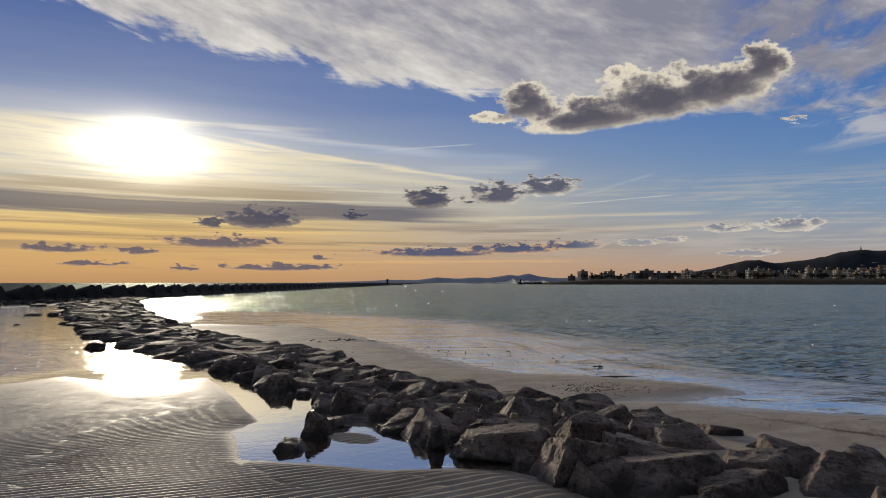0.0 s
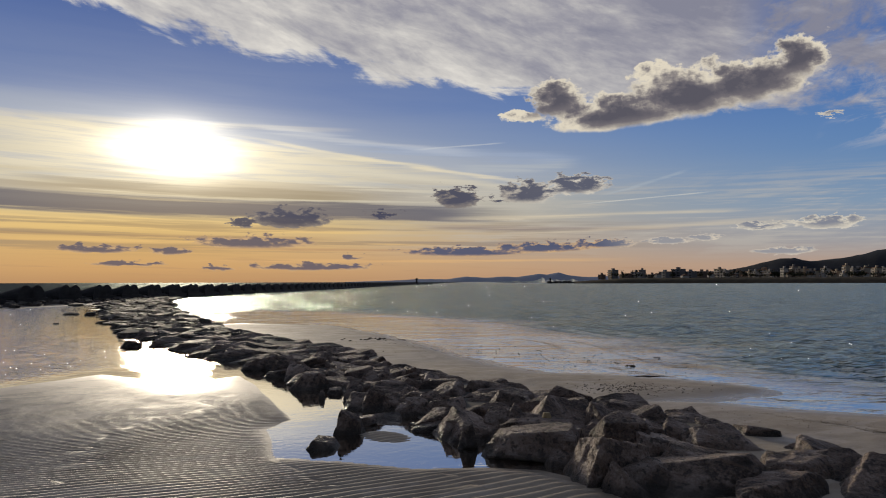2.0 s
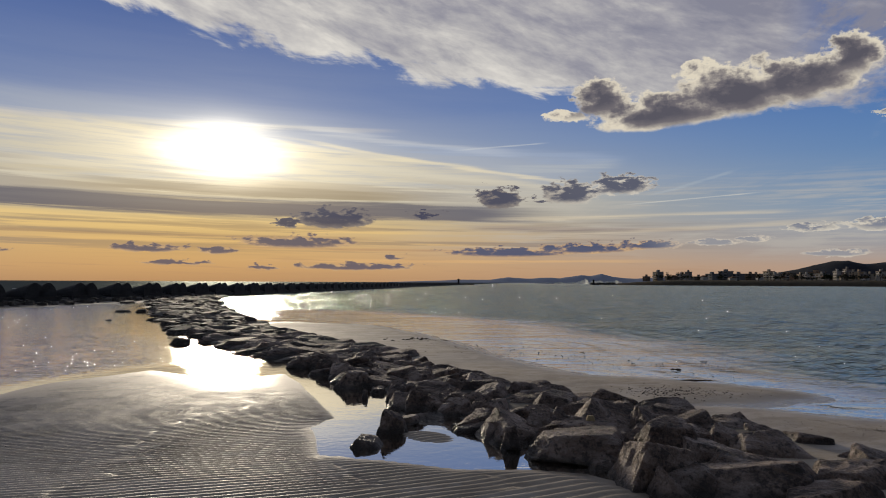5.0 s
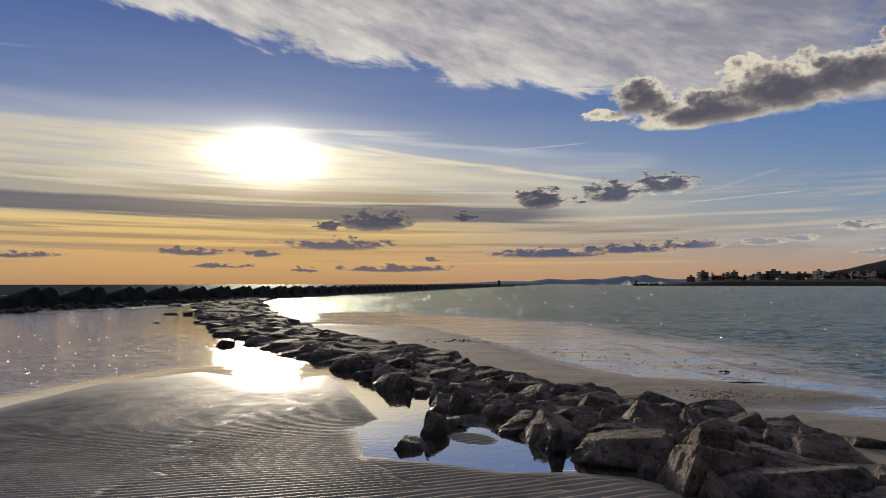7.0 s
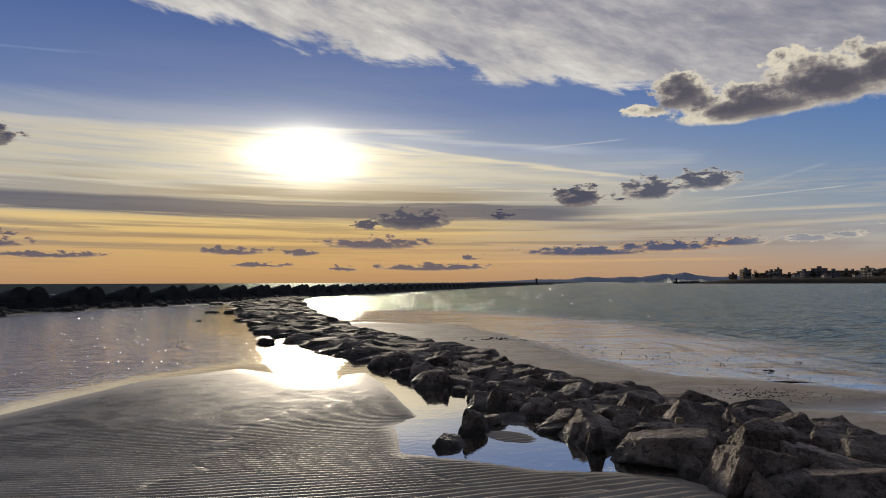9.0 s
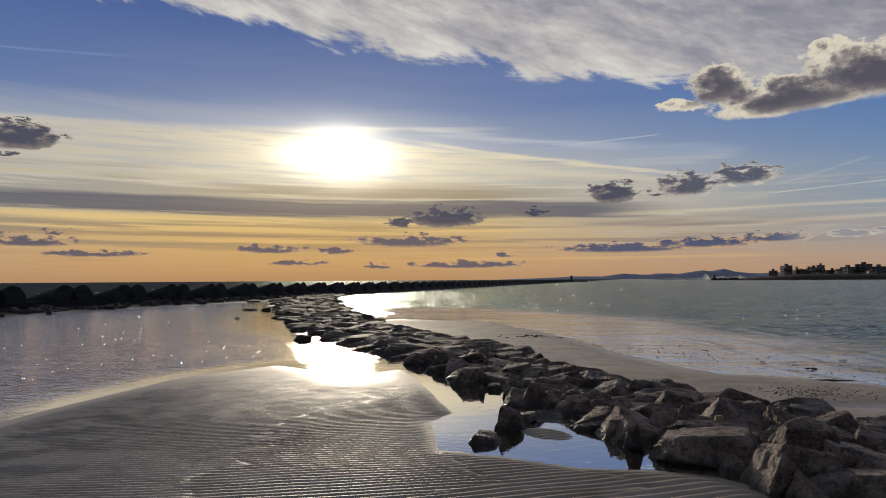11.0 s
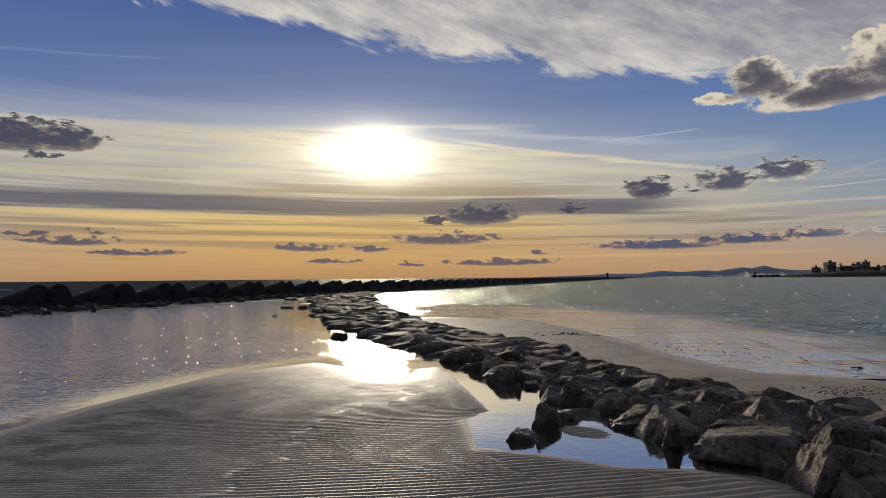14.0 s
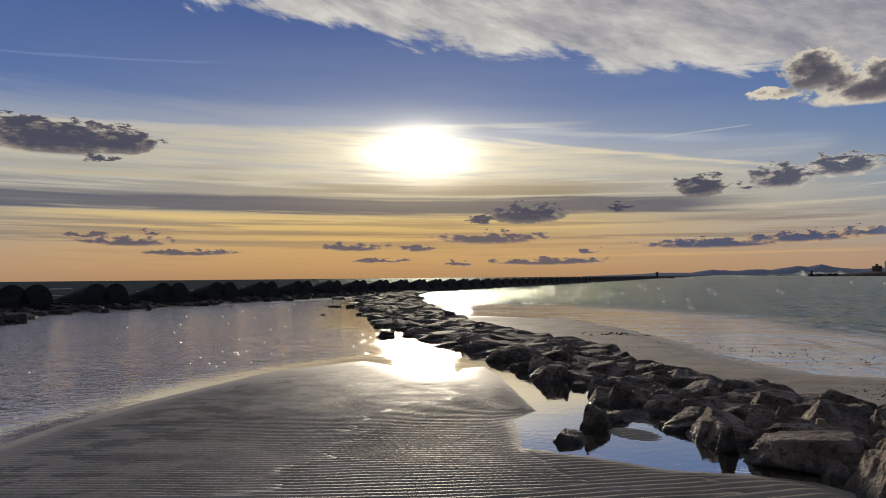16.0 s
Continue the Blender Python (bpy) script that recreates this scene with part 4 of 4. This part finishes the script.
def ridge(name, rows, dist, depth, mat, label, bumps=0.0, seed=0):
    """A ridge across the view: rows of azimuth and elevation of its skyline, in degrees."""
    az = np.linspace(rows[0][0], rows[-1][0], 160)
    el = np.interp(az, [r[0] for r in rows], [r[1] for r in rows])
    el = el + bumps * value_noise(az * 3.0, az * 0, seed, 4) * np.clip(el / 0.4, 0, 1)
    el = np.maximum(el, 0.0)
    ny = 8
    X, Y, Z = (np.zeros((ny, 160)) for _ in range(3))
    for i in range(ny):
        k = i / (ny - 1)
        for j, a in enumerate(az):
            X[i, j], Y[i, j] = polar(a, dist + depth * (k - 0.5))
        top_ = 1.8 + dist * np.tan(np.radians(el))
        prof = math.sin(min(1.0, k * 2) * math.pi / 2) if k < 0.5 else max(0.0, 1 - (k - 0.5) * 1.5)
        Z[i] = -2 + (top_ + 2) * prof * (1 + (0.10 * value_noise(az * 6.0, az * 0 + i * 2.3, seed + 1, 3) if i not in (3, 4) else 0))
    return tagged(grid_object(name, X, Y, Z, mat), label, "hill", kind="structure")


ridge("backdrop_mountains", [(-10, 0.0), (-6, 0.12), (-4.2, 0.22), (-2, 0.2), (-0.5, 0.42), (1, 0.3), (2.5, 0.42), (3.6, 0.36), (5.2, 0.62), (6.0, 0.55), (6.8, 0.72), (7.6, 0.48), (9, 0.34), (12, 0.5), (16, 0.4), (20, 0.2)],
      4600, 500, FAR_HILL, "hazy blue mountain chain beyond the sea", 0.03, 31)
ridge("backdrop_hill", [(9, 0.0), (12, 0.25), (15, 0.5), (17.5, 0.72), (19.3, 0.8), (20.5, 1.0), (21.6, 1.35), (22.8, 1.62), (23.8, 1.62), (24.6, 1.38), (26, 1.5), (27.5, 1.72), (29, 2.1), (30.2, 2.25), (31.5, 2.15), (33, 2.2), (38, 1.5), (48, 0.6), (60, 0.0)],
      2300, 700, HILL, "dark wooded hill behind the town", 0.06, 41)

# low scrub-covered shore in front of the town
sx = np.linspace(8.0, 70.0, 240)
SX, SY, SZ = (np.zeros((6, 240)) for _ in range(3))
for i, (dist, z) in enumerate([(600, -0.6), (604, 1.2), (612, 3.4), (640, 4.5), (960, 4.2), (1500, 4.0)]):
    for j, a in enumerate(sx):
        taper = min(1.0, (a - 8.0) / 4.0)
        SX[i, j], SY[i, j] = polar(a, dist)
        SZ[i, j] = z * (0.35 + 0.65 * taper) + (0.7 * noise.noise((a * 2.5, i * 3.0, 0)) if i > 1 else 0)
tagged(grid_object("ground_far_shore", SX, SY, SZ, SHORE), "low brown scrub along the far shore", "shore", kind="structure")


def apartment_block(w, d, storeys, wall, kind):
    """A block of flats facing south, with floor slabs, balconies and windows."""
    h = storeys * 3.1
    thing = new("apartment_building")
    part("wall", box(bmesh.new(), -w / 2, w / 2, 0, d, 0, h), wall, thing)
    part("roof", box(bmesh.new(), -w / 2 - 0.4, w / 2 + 0.4, -0.4, d + 0.4, h, h + 0.5), WALLS[3] if kind else TILE, thing)
    part("stair_house", box(bmesh.new(), -w * 0.12, w * 0.12, d * 0.3, d * 0.7, h + 0.5, h + 2.8), wall, thing)
    bays = max(2, int(w / 5.5))
    for s in range(storeys):
        z = s * 3.1
        if kind != 2 and s:
            part("balcony", box(bmesh.new(), -w / 2 + 0.5, w / 2 - 0.5, -1.3, -0.02, z - 0.12, z + 0.95), WALLS[2] if kind == 0 else wall, thing)
        for b in range(bays):
            x = -w / 2 + w * (b + 0.5) / bays
            part("window", box(bmesh.new(), x - w / bays * 0.3, x + w / bays * 0.3, -0.06, -0.01, z + 0.95 if kind == 2 else z + 0.2, z + 2.5), WINDOW, thing)
    return thing


def tree_mesh(seed, palm):
    """Trunk and crown of one small tree, as two bmeshes."""
    r = random.Random(seed)
    trunk, crown = bmesh.new(), bmesh.new()
    hgt = r.uniform(7, 10) if palm else r.uniform(3, 5)
    prev = None
    for i in range(5):
        k = i / 4
        ring = [trunk.verts.new(((0.28 - 0.14 * k) * math.cos(a) + 0.3 * k * k, (0.28 - 0.14 * k) * math.sin(a), hgt * k)) for a in (0, 1.257, 2.513, 3.77, 5.027)]
        if prev:
            for j in range(5):
                trunk.faces.new((prev[j], prev[(j + 1) % 5], ring[(j + 1) % 5], ring[j]))
        prev = ring
    if palm:
        for i in range(22):
            a, up = r.uniform(0, 6.283), r.uniform(-0.5, 0.9)
            pts, last = [], None
            for q in range(5):
                d = 0.75 * q
                z = hgt + up * d - 0.11 * d * d
                wd = 0.30 * math.sin(math.pi * (q + 0.6) / 5.2)
                c, s = math.cos(a), math.sin(a)
                pair = [crown.verts.new((0.3 + c * d - s * e * wd, s * d + c * e * wd, z - abs(e) * 0.12)) for e in (-1, 1)]
                if last:
                    crown.faces.new((last[0], last[1], pair[1], pair[0]))
                last = pair
    else:
        for i in range(260):
            v = Vector((r.gauss(0, 1), r.gauss(0, 1), r.gauss(0, 0.8)))
            v = v.normalized() * r.uniform(0.5, 1.0)
            c = Vector((v.x * 3.0, v.y * 3.0, hgt + 1.6 + v.z * 2.2))
            u1 = Vector((r.uniform(-1, 1), r.uniform(-1, 1), r.uniform(-1, 1))) * 0.5
            u2 = Vector((r.uniform(-1, 1), r.uniform(-1, 1), r.uniform(-1, 1))) * 0.5
            crown.faces.new([crown.verts.new(q) for q in (c - u1, c + u2, c + u1)])
    return trunk, crown


rng2 = random.Random(12)
# azimuth, width in degrees, elevation of the roof in degrees, wall colour, kind
TOWN = [(10.0, 0.55, 0.55, 4, 1), (10.75, 0.9, 0.92, 3, 1), (11.55, 0.5, 0.62, 4, 2), (12.55, 0.75, 0.9, 2, 0), (13.05, 0.5, 1.0, 3, 2), (13.75, 0.6, 0.62, 4, 1), (14.6, 0.95, 0.92, 3, 2)]
TOWN += [(15.6, 0.95, 0.95, 3, 1), (16.5, 0.8, 0.9, 3, 2), (17.3, 0.7, 0.82, 4, 1), (18.5, 0.8, 1.0, 0, 0), (19.2, 0.5, 0.85, 2, 0), (19.8, 0.7, 0.8, 1, 0), (20.6, 0.6, 0.9, 0, 0),
        (21.5, 1.15, 0.95, 1, 0), (22.4, 0.5, 0.7, 4, 2), (22.9, 0.55, 1.02, 2, 2), (23.5, 0.6, 1.15, 3, 0), (24.2, 0.7, 1.0, 1, 1), (24.9, 0.5, 0.8, 0, 0)]
TOWN += [(25.5, 0.6, 0.95, 2, 0),
        (26.2, 0.6, 0.75, 0, 0), (26.8, 0.55, 1.15, 0, 0), (27.5, 0.85, 1.1, 3, 2), (28.3, 0.5, 0.7, 2, 0), (28.6, 0.6, 1.12, 0, 0), (29.3, 0.8, 1.0, 3, 2), (29.9, 0.7, 0.62, 2, 1),
        (30.6, 0.6, 1.1, 0, 0), (31.1, 0.5, 1.15, 1, 0), (31.7, 0.75, 1.2, 3, 2), (32.6, 0.7, 1.0, 0, 0), (33.6, 0.8, 1.1, 2, 0)]
BEHIND = [(az + 0.42, wd * 0.8, el * 0.86, (ci + 2) % 5, (kind + 1) % 3) for az, wd, el, ci, kind in TOWN if az > 17]
for az, wd, el, ci, kind in TOWN + BEHIND:
    dist = 960 + rng2.uniform(-25, 60)
    w = dist * radians(wd)
    storeys = max(1, round((1.8 + dist * math.tan(radians(el * 0.84)) - 4.0) / 3.1))
    b = apartment_block(w, w * 0.55, storeys, WALLS[ci], kind)
    x, y = polar(az, dist)
    b.matrix_world = pose(x, y, 4.0, 0, 0, -az - 58 + rng2.uniform(-14, 14))
    tagged(b, ("cream", "ochre", "white", "grey", "brown")[ci] + " block of flats on the far shore", "building", "shore buildings")

# low houses between the blocks
HOUSES = [(17.9, 0.4, 2), (19.5, 0.3, 0), (20.2, 0.35, 1), (22.1, 0.4, 2), (23.2, 0.3, 0), (24.6, 0.4, 2), (25.9, 0.45, 0), (27.9, 0.35, 2), (29.6, 0.5, 2), (30.1, 0.45, 2), (31.4, 0.4, 0), (12.0, 0.35, 4), (14.1, 0.4, 2), (16.0, 0.5, 2)]
for az, wd, ci in HOUSES:
    dist = 905 + rng2.uniform(-15, 15)
    w = dist * radians(wd)
    h = rng2.uniform(3.2, 6.0)
    house = new("house")
    part("wall", box(bmesh.new(), -w / 2, w / 2, 0, w, 0, h), WALLS[ci], house)
    bm = bmesh.new()
    vs = [bm.verts.new(c) for c in ((-w / 2 - 0.3, -0.3, h), (w / 2 + 0.3, -0.3, h), (w / 2 + 0.3, w + 0.3, h), (-w / 2 - 0.3, w + 0.3, h), (-w / 2 - 0.3, w / 2, h + 1.8), (w / 2 + 0.3, w / 2, h + 1.8))]
    for q in ((0, 1, 5, 4), (2, 3, 4, 5), (0, 4, 3), (1, 2, 5), (0, 3, 2, 1)):
        bm.faces.new([vs[i] for i in q])
    part("roof", bm, TILE, house)
    for i in range(3):
        x = -w / 2 + w * (i + 0.5) / 3
        part("window", box(bmesh.new(), x - 0.6, x + 0.6, -0.06, -0.01, 1.0, 2.4), WINDOW, house)
    x, y = polar(az, dist)
    house.matrix_world = pose(x, y, 4.0, 0, 0, -az - 58 + rng2.uniform(-14, 14))
    tagged(house, ("cream", "ochre", "white", "grey", "brown")[ci] + " low house with a tiled roof near the beach", "house", "shore houses")

# trees and palms along the shore
KINDS = []
for k in range(4):
    palm = k % 2 == 0
    tr, cr = tree_mesh(70 + k, palm)
    tree = new("palm_tree" if palm else "shore_tree")
    part("trunk", tr, BARK, tree)
    part("crown", cr, LEAF, tree)
    tagged(tree, "slim palm tree by the houses on the far shore" if palm else "small dark tree by the houses on the far shore", "tree", "shore trees")
    KINDS.append(tree)
for i in range(120):
    az = (9.9 + 8 * rng2.random()) if i < 18 else (17.8 + 15 * rng2.random())
    x, y = polar(az, rng2.uniform(840, 935))
    m = pose(x, y, 4.0, 0, 0, rng2.uniform(0, 360))
    if i < 4:
        KINDS[i].matrix_world = m
    else:
        sc = rng2.uniform(0.7, 1.15)
        t_ = copy_thing(KINDS[(0, 1, 1, 2, 3)[i % 5]], m)
        t_.scale = (sc, sc, sc)

# scattered houses on the hill slope
hv, hf = [], []
for i in range(150):
    az = rng2.uniform(25.5, 35)
    dist = rng2.uniform(1990, 2120)
    x, y = polar(az, dist)
    z = rng2.uniform(22, 48) * min(1.0, (az - 23) / 7) * (dist - 1900) / 200
    b0, w, h = len(hv), rng2.uniform(5, 11), rng2.uniform(4, 8)
    for zz in (z - 8, z + h):
        hv += [(x - w, y - 5, zz), (x + w, y - 5, zz), (x + w, y + 5, zz), (x - w, y + 5, zz)]
    hf += [(b0, b0 + 1, b0 + 5, b0 + 4), (b0 + 1, b0 + 2, b0 + 6, b0 + 5), (b0 + 2, b0 + 3, b0 + 7, b0 + 6), (b0 + 3, b0, b0 + 4, b0 + 7), (b0 + 4, b0 + 5, b0 + 6, b0 + 7)]
tagged(mesh_object("hillside_houses", hv, hf, WALLS[0]), "scattered pale houses on the wooded hillside", "houses", kind="stuff")


def rod(bm, x, y, z0, z1, r0, r1, n=8):
    a = [bm.verts.new((x + r0 * math.cos(6.2832 * i / n), y + r0 * math.sin(6.2832 * i / n), z0)) for i in range(n)]
    b = [bm.verts.new((x + r1 * math.cos(6.2832 * i / n), y + r1 * math.sin(6.2832 * i / n), z1)) for i in range(n)]
    for i in range(n):
        bm.faces.new((a[i], a[(i + 1) % n], b[(i + 1) % n], b[i]))
    bm.faces.new(a[::-1])
    bm.faces.new(b)
    return bm


mast = new("radio_mast")
part("tower", rod(bmesh.new(), 0, 0, -6, 7, 2.4, 1.6), WALLS[3], mast)
part("antenna", rod(bmesh.new(), 0, 0, 7, 14, 0.7, 0.4), WALLS[3], mast)
tagged(mast, "thin grey radio mast on top of the hill", "mast")
x, y = polar(30.16, 2290)
mast.location = (x, y, 1.8 + 2290 * math.tan(radians(2.2)))

# heads of the two moles: small beacons
for az, dist, h, label in ((-4.41, 456, 3.4, "small dark beacon on the end of the breakwater"), (6.15, 640, 4.0, "small dark beacon on the end of the rock jetty")):
    beacon = new("beacon")
    part("tower", rod(bmesh.new(), 0, 0, 0, h * 0.72, 0.7, 0.5), DARK_CONCRETE, beacon)
    part("gallery", rod(bmesh.new(), 0, 0, h * 0.72, h * 0.78, 1.3, 1.3), DARK_CONCRETE, beacon)
    part("lantern", rod(bmesh.new(), 0, 0, h * 0.78, h, 0.8, 0.6), DARK_CONCRETE, beacon)
    part("plinth", box(bmesh.new(), -2, 2, -2, 2, -1.0, 0.01), DARK_CONCRETE, beacon)
    tagged(beacon, label, "beacon")
    x, y = polar(az, dist)
    beacon.location = (x, y, 0.6)


def rubble(name, spots, mat, label, seed):
    """Many stones in one mesh: rows of x, y, width, height."""
    r = random.Random(seed)
    vs, fs = [], []
    for x, y, w, h in spots:
        k = r.randrange(10)
        m = pose(x, y, h / 2 - 0.15, r.uniform(-10, 10), r.uniform(-10, 10), r.uniform(0, 360)) @ Matrix.Diagonal((w, w * r.uniform(0.6, 1), h + 0.3, 1))
        base = len(vs)
        vs += [m @ Vector(p) for p in SHAPES[k][1]]
        fs += [[q + base for q in f] for f in SHAPES[k][2]]
    return tagged(mesh_object(name, vs, fs, mat), label, "rocks", kind="stuff")


rs3 = random.Random(77)
spots = []
for i in range(70):
    k = i / 70
    az, dist = 6.0 + 6.5 * k, 640 + 70 * k
    x, y = polar(az + rs3.uniform(-0.1, 0.1), dist + rs3.uniform(-5, 5))
    spots.append((x, y, rs3.uniform(3, 6), rs3.uniform(1.2, 2.4)))
rubble("jetty_rocks", spots, WET_ROCK, "dark rock jetty running out from the far shore", 1)
spots = [(WALL_X + 1 + 9 * k + rs3.uniform(-2, 2), 456 + 8 * k + rs3.uniform(-2, 2), rs3.uniform(1.2, 2.4), rs3.uniform(0.5, 1.1)) for k in (i / 14 for i in range(15))]
rubble("mole_head_rocks", spots, WET_ROCK, "dark rocks heaped round the breakwater's end", 2)
spots = []
for i in range(150):
    a, b = rs3.random(), rs3.random()
    x, y = -26.5 - 8.0 * a - 2 * b, 21.0 + 7.5 * a - 6 * b
    spots.append((x, y, rs3.uniform(0.6, 1.3), rs3.uniform(0.12, 0.42)))
rubble("rock_ledge", spots, WET_ROCK, "low ledge of dark wet weed-covered rocks in the lagoon", 3)
spots = []
for i in range(230):
    y = rs3.uniform(10, 76)
    out_ = abs(rs3.gauss(0, 1.1))
    spots.append((WALL_X + 0.7 + out_, y, rs3.uniform(0.4, 1.3), 0.2 + rs3.uniform(0.05, 0.32) * max(0.2, 1 - out_ * 0.3)))
rubble("breakwater_rubble", spots, WET_ROCK, "dark wet stones along the foot of the breakwater", 4)


# breaking seas beyond the jetty and behind the breakwater
def breakers(name, rows, label, seed):
    r = random.Random(seed)
    vs, fs = [], []
    for az0, az1, dist, h in rows:
        n = 60
        base = len(vs)
        for i in range(n + 1):
            k = i / n
            x, y = polar(az0 + (az1 - az0) * k, dist)
            x2, y2 = polar(az0 + (az1 - az0) * k, dist + 9)
            env = math.sin(math.pi * k) ** 0.6 * (0.55 + 0.55 * noise.fractal((k * 9, seed * 3.1, dist), 0.8, 2.2, 4))
            top_ = max(0.05, h * env)
            vs += [(x, y, -0.3), ((x + x2) / 2, (y + y2) / 2, top_ * 0.75), (x2, y2, top_)]
        for i in range(n):
            a = base + 3 * i
            fs += [(a, a + 3, a + 4, a + 1), (a + 1, a + 4, a + 5, a + 2)]
    return tagged(mesh_object(name, vs, fs, FOAM, smooth=True), label, "waves", kind="stuff")


breakers("breaking_waves", [(2.4, 5.4, 900, 3.4), (4.2, 7.6, 960, 8.5), (5.6, 9.8, 1000, 6.5), (1.6, 4.6, 1050, 2.6), (-3.6, -2.6, 480, 0.8), (8.0, 9.7, 860, 3.2), (-53, -45, 84, 0.35), (-46, -38, 105, 0.4), (-56, -47, 150, 0.6), (-40, -33, 150, 0.45)], "white breaking waves beyond the jetty", 5)


# ---- small things on the sand ----
def clump(bm, x, y, z, size, r):
    """A ragged flat tuft."""
    n = 7
    top_ = bm.verts.new((x, y, z + size * 0.35))
    ring = [bm.verts.new((x + size * r.uniform(0.4, 1.0) * math.cos(6.2832 * i / n), y + size * 0.6 * r.uniform(0.4, 1.0) * math.sin(6.2832 * i / n), z - 0.004)) for i in range(n)]
    for i in range(n):
        bm.faces.new((top_, ring[i], ring[(i + 1) % n]))


def ground_z(x, y):
    j = int(np.argmin(np.abs(gx[0] - x)))
    i = int(np.argmin(np.abs(gy[:, 0] - y)))
    return float(gz[i, j])


r4 = random.Random(9)
bm = bmesh.new()
for i in range(160):
    k = r4.random()
    x = 3.2 + 2.6 * k + r4.gauss(0, 0.15)
    y = 9.7 - 1.6 * k + r4.gauss(0, 0.3)
    clump(bm, x, y, ground_z(x, y), r4.uniform(0.006, 0.02), r4)
for i in range(420):
    x, y = r4.gauss(2.5, 0.5), r4.gauss(12.0, 0.28)
    clump(bm, x, y, max(0, ground_z(x, y)), r4.uniform(0.008, 0.035), r4)
for i in range(260):
    k = r4.random()
    x, y = -2.5 + 7.0 * k + r4.gauss(0, 0.6), 20.5 - 5.5 * k + r4.gauss(0, 1.0)
    clump(bm, x, y, max(0, ground_z(x, y)), r4.uniform(0.01, 0.04), r4)
for i in range(40):
    x, y = r4.gauss(-3.0, 0.35), r4.gauss(22.0, 0.25)
    clump(bm, x, y, max(0, ground_z(x, y)), r4.uniform(0.03, 0.10), r4)
for i in range(60):
    x, y = r4.uniform(-6.5, 0.5), r4.uniform(6.3, 12)
    clump(bm, x, y, ground_z(x, y), r4.uniform(0.006, 0.016), r4)
me = bpy.data.meshes.new("seaweed_bits")
bm.to_mesh(me)
bm.free()
me.materials.append(WEED)
tagged(new("seaweed_bits", me), "scraps of dark seaweed strewn over wet sand", "seaweed", kind="stuff")

# strand line of straw-coloured weed left by the last tide
STRAW = plain_material("dry_weed", (0.12, 0.085, 0.05), (0.36, 0.28, 0.16), 30.0, 0.9, 0.01)
bm = bmesh.new()
for i in range(900):
    k = r4.random() ** 0.8
    x = 3.75 + 1.35 * k + r4.gauss(0, 0.05)
    y = 9.85 - 1.85 * k + 0.07 * math.sin(k * 17) + r4.gauss(0, 0.05)
    clump(bm, x, y, ground_z(x, y), r4.uniform(0.008, 0.024) * (0.5 + k * 0.5), r4)
me = bpy.data.meshes.new("strand_line")
bm.to_mesh(me)
bm.free()
me.materials.append(STRAW)
tagged(new("strand_line", me), "narrow strand line of straw-coloured dry seaweed on sand", "seaweed", kind="stuff")

# tufts and sticks that lie apart
for x, y, size in ((3.3, 15.5, 0.11), (4.3, 17.2, 0.06), (2.6, 16.6, 0.05), (5.35, 9.25, 0.035), (1.7, 18.9, 0.05), (3.0, 14.2, 0.04)):
    bm = bmesh.new()
    for i in range(6):
        clump(bm, r4.gauss(0, size * 0.6), r4.gauss(0, size * 0.4), 0, size * r4.uniform(0.4, 0.8), r4)
    me = bpy.data.meshes.new("seaweed_clump")
    bm.to_mesh(me)
    bm.free()
    me.materials.append(WEED)
    ob = new("seaweed_clump", me)
    ob.location = (x, y, max(0.0, ground_z(x, y)) + 0.002)
    tagged(ob, "dark clump of seaweed on wet sand", "seaweed", "seaweed clumps")


def stick(points, r0, label):
    bm = bmesh.new()
    prev = None
    for i, q in enumerate(points):
        rr = r0 * (1 - 0.6 * i / (len(points) - 1))
        ring = [bm.verts.new((q[0], q[1] + rr * math.cos(1.0472 * a), q[2] + rr * math.sin(1.0472 * a))) for a in range(6)]
        if prev:
            for a in range(6):
                bm.faces.new((prev[a], prev[(a + 1) % 6], ring[(a + 1) % 6], ring[a]))
        prev = ring
    me = bpy.data.meshes.new("stick")
    bm.normal_update()
    bm.to_mesh(me)
    bm.free()
    me.materials.append(WEED)
    ob = new("stick", me)
    return tagged(ob, label, "stick", "driftwood sticks")


stick([(-0.30, 8.28, 0.012), (-0.12, 8.26, 0.02), (0.08, 8.20, 0.02), (0.22, 8.16, 0.01)], 0.014, "thin dark stick lying in the shallow pool")
stick([(3.0, 13.75, 0.006), (3.2, 13.8, 0.014), (3.42, 13.78, 0.014), (3.6, 13.85, 0.006)], 0.016, "thin dark stick lying on the wet sand")

# pale stone resting on a boulder
YELLOW = plain_material("ochre_stone", (0.26, 0.19, 0.09), (0.42, 0.32, 0.17), 9.0, 0.8, 0.01)
ob = rock_at(0.80, 8.22, 0.13, 0.08, 0.11, 0.6, 911, 4, 0.0, 0.0, "pale ochre stone wedged between grey boulders", YELLOW)
ob.location.z = 0.25
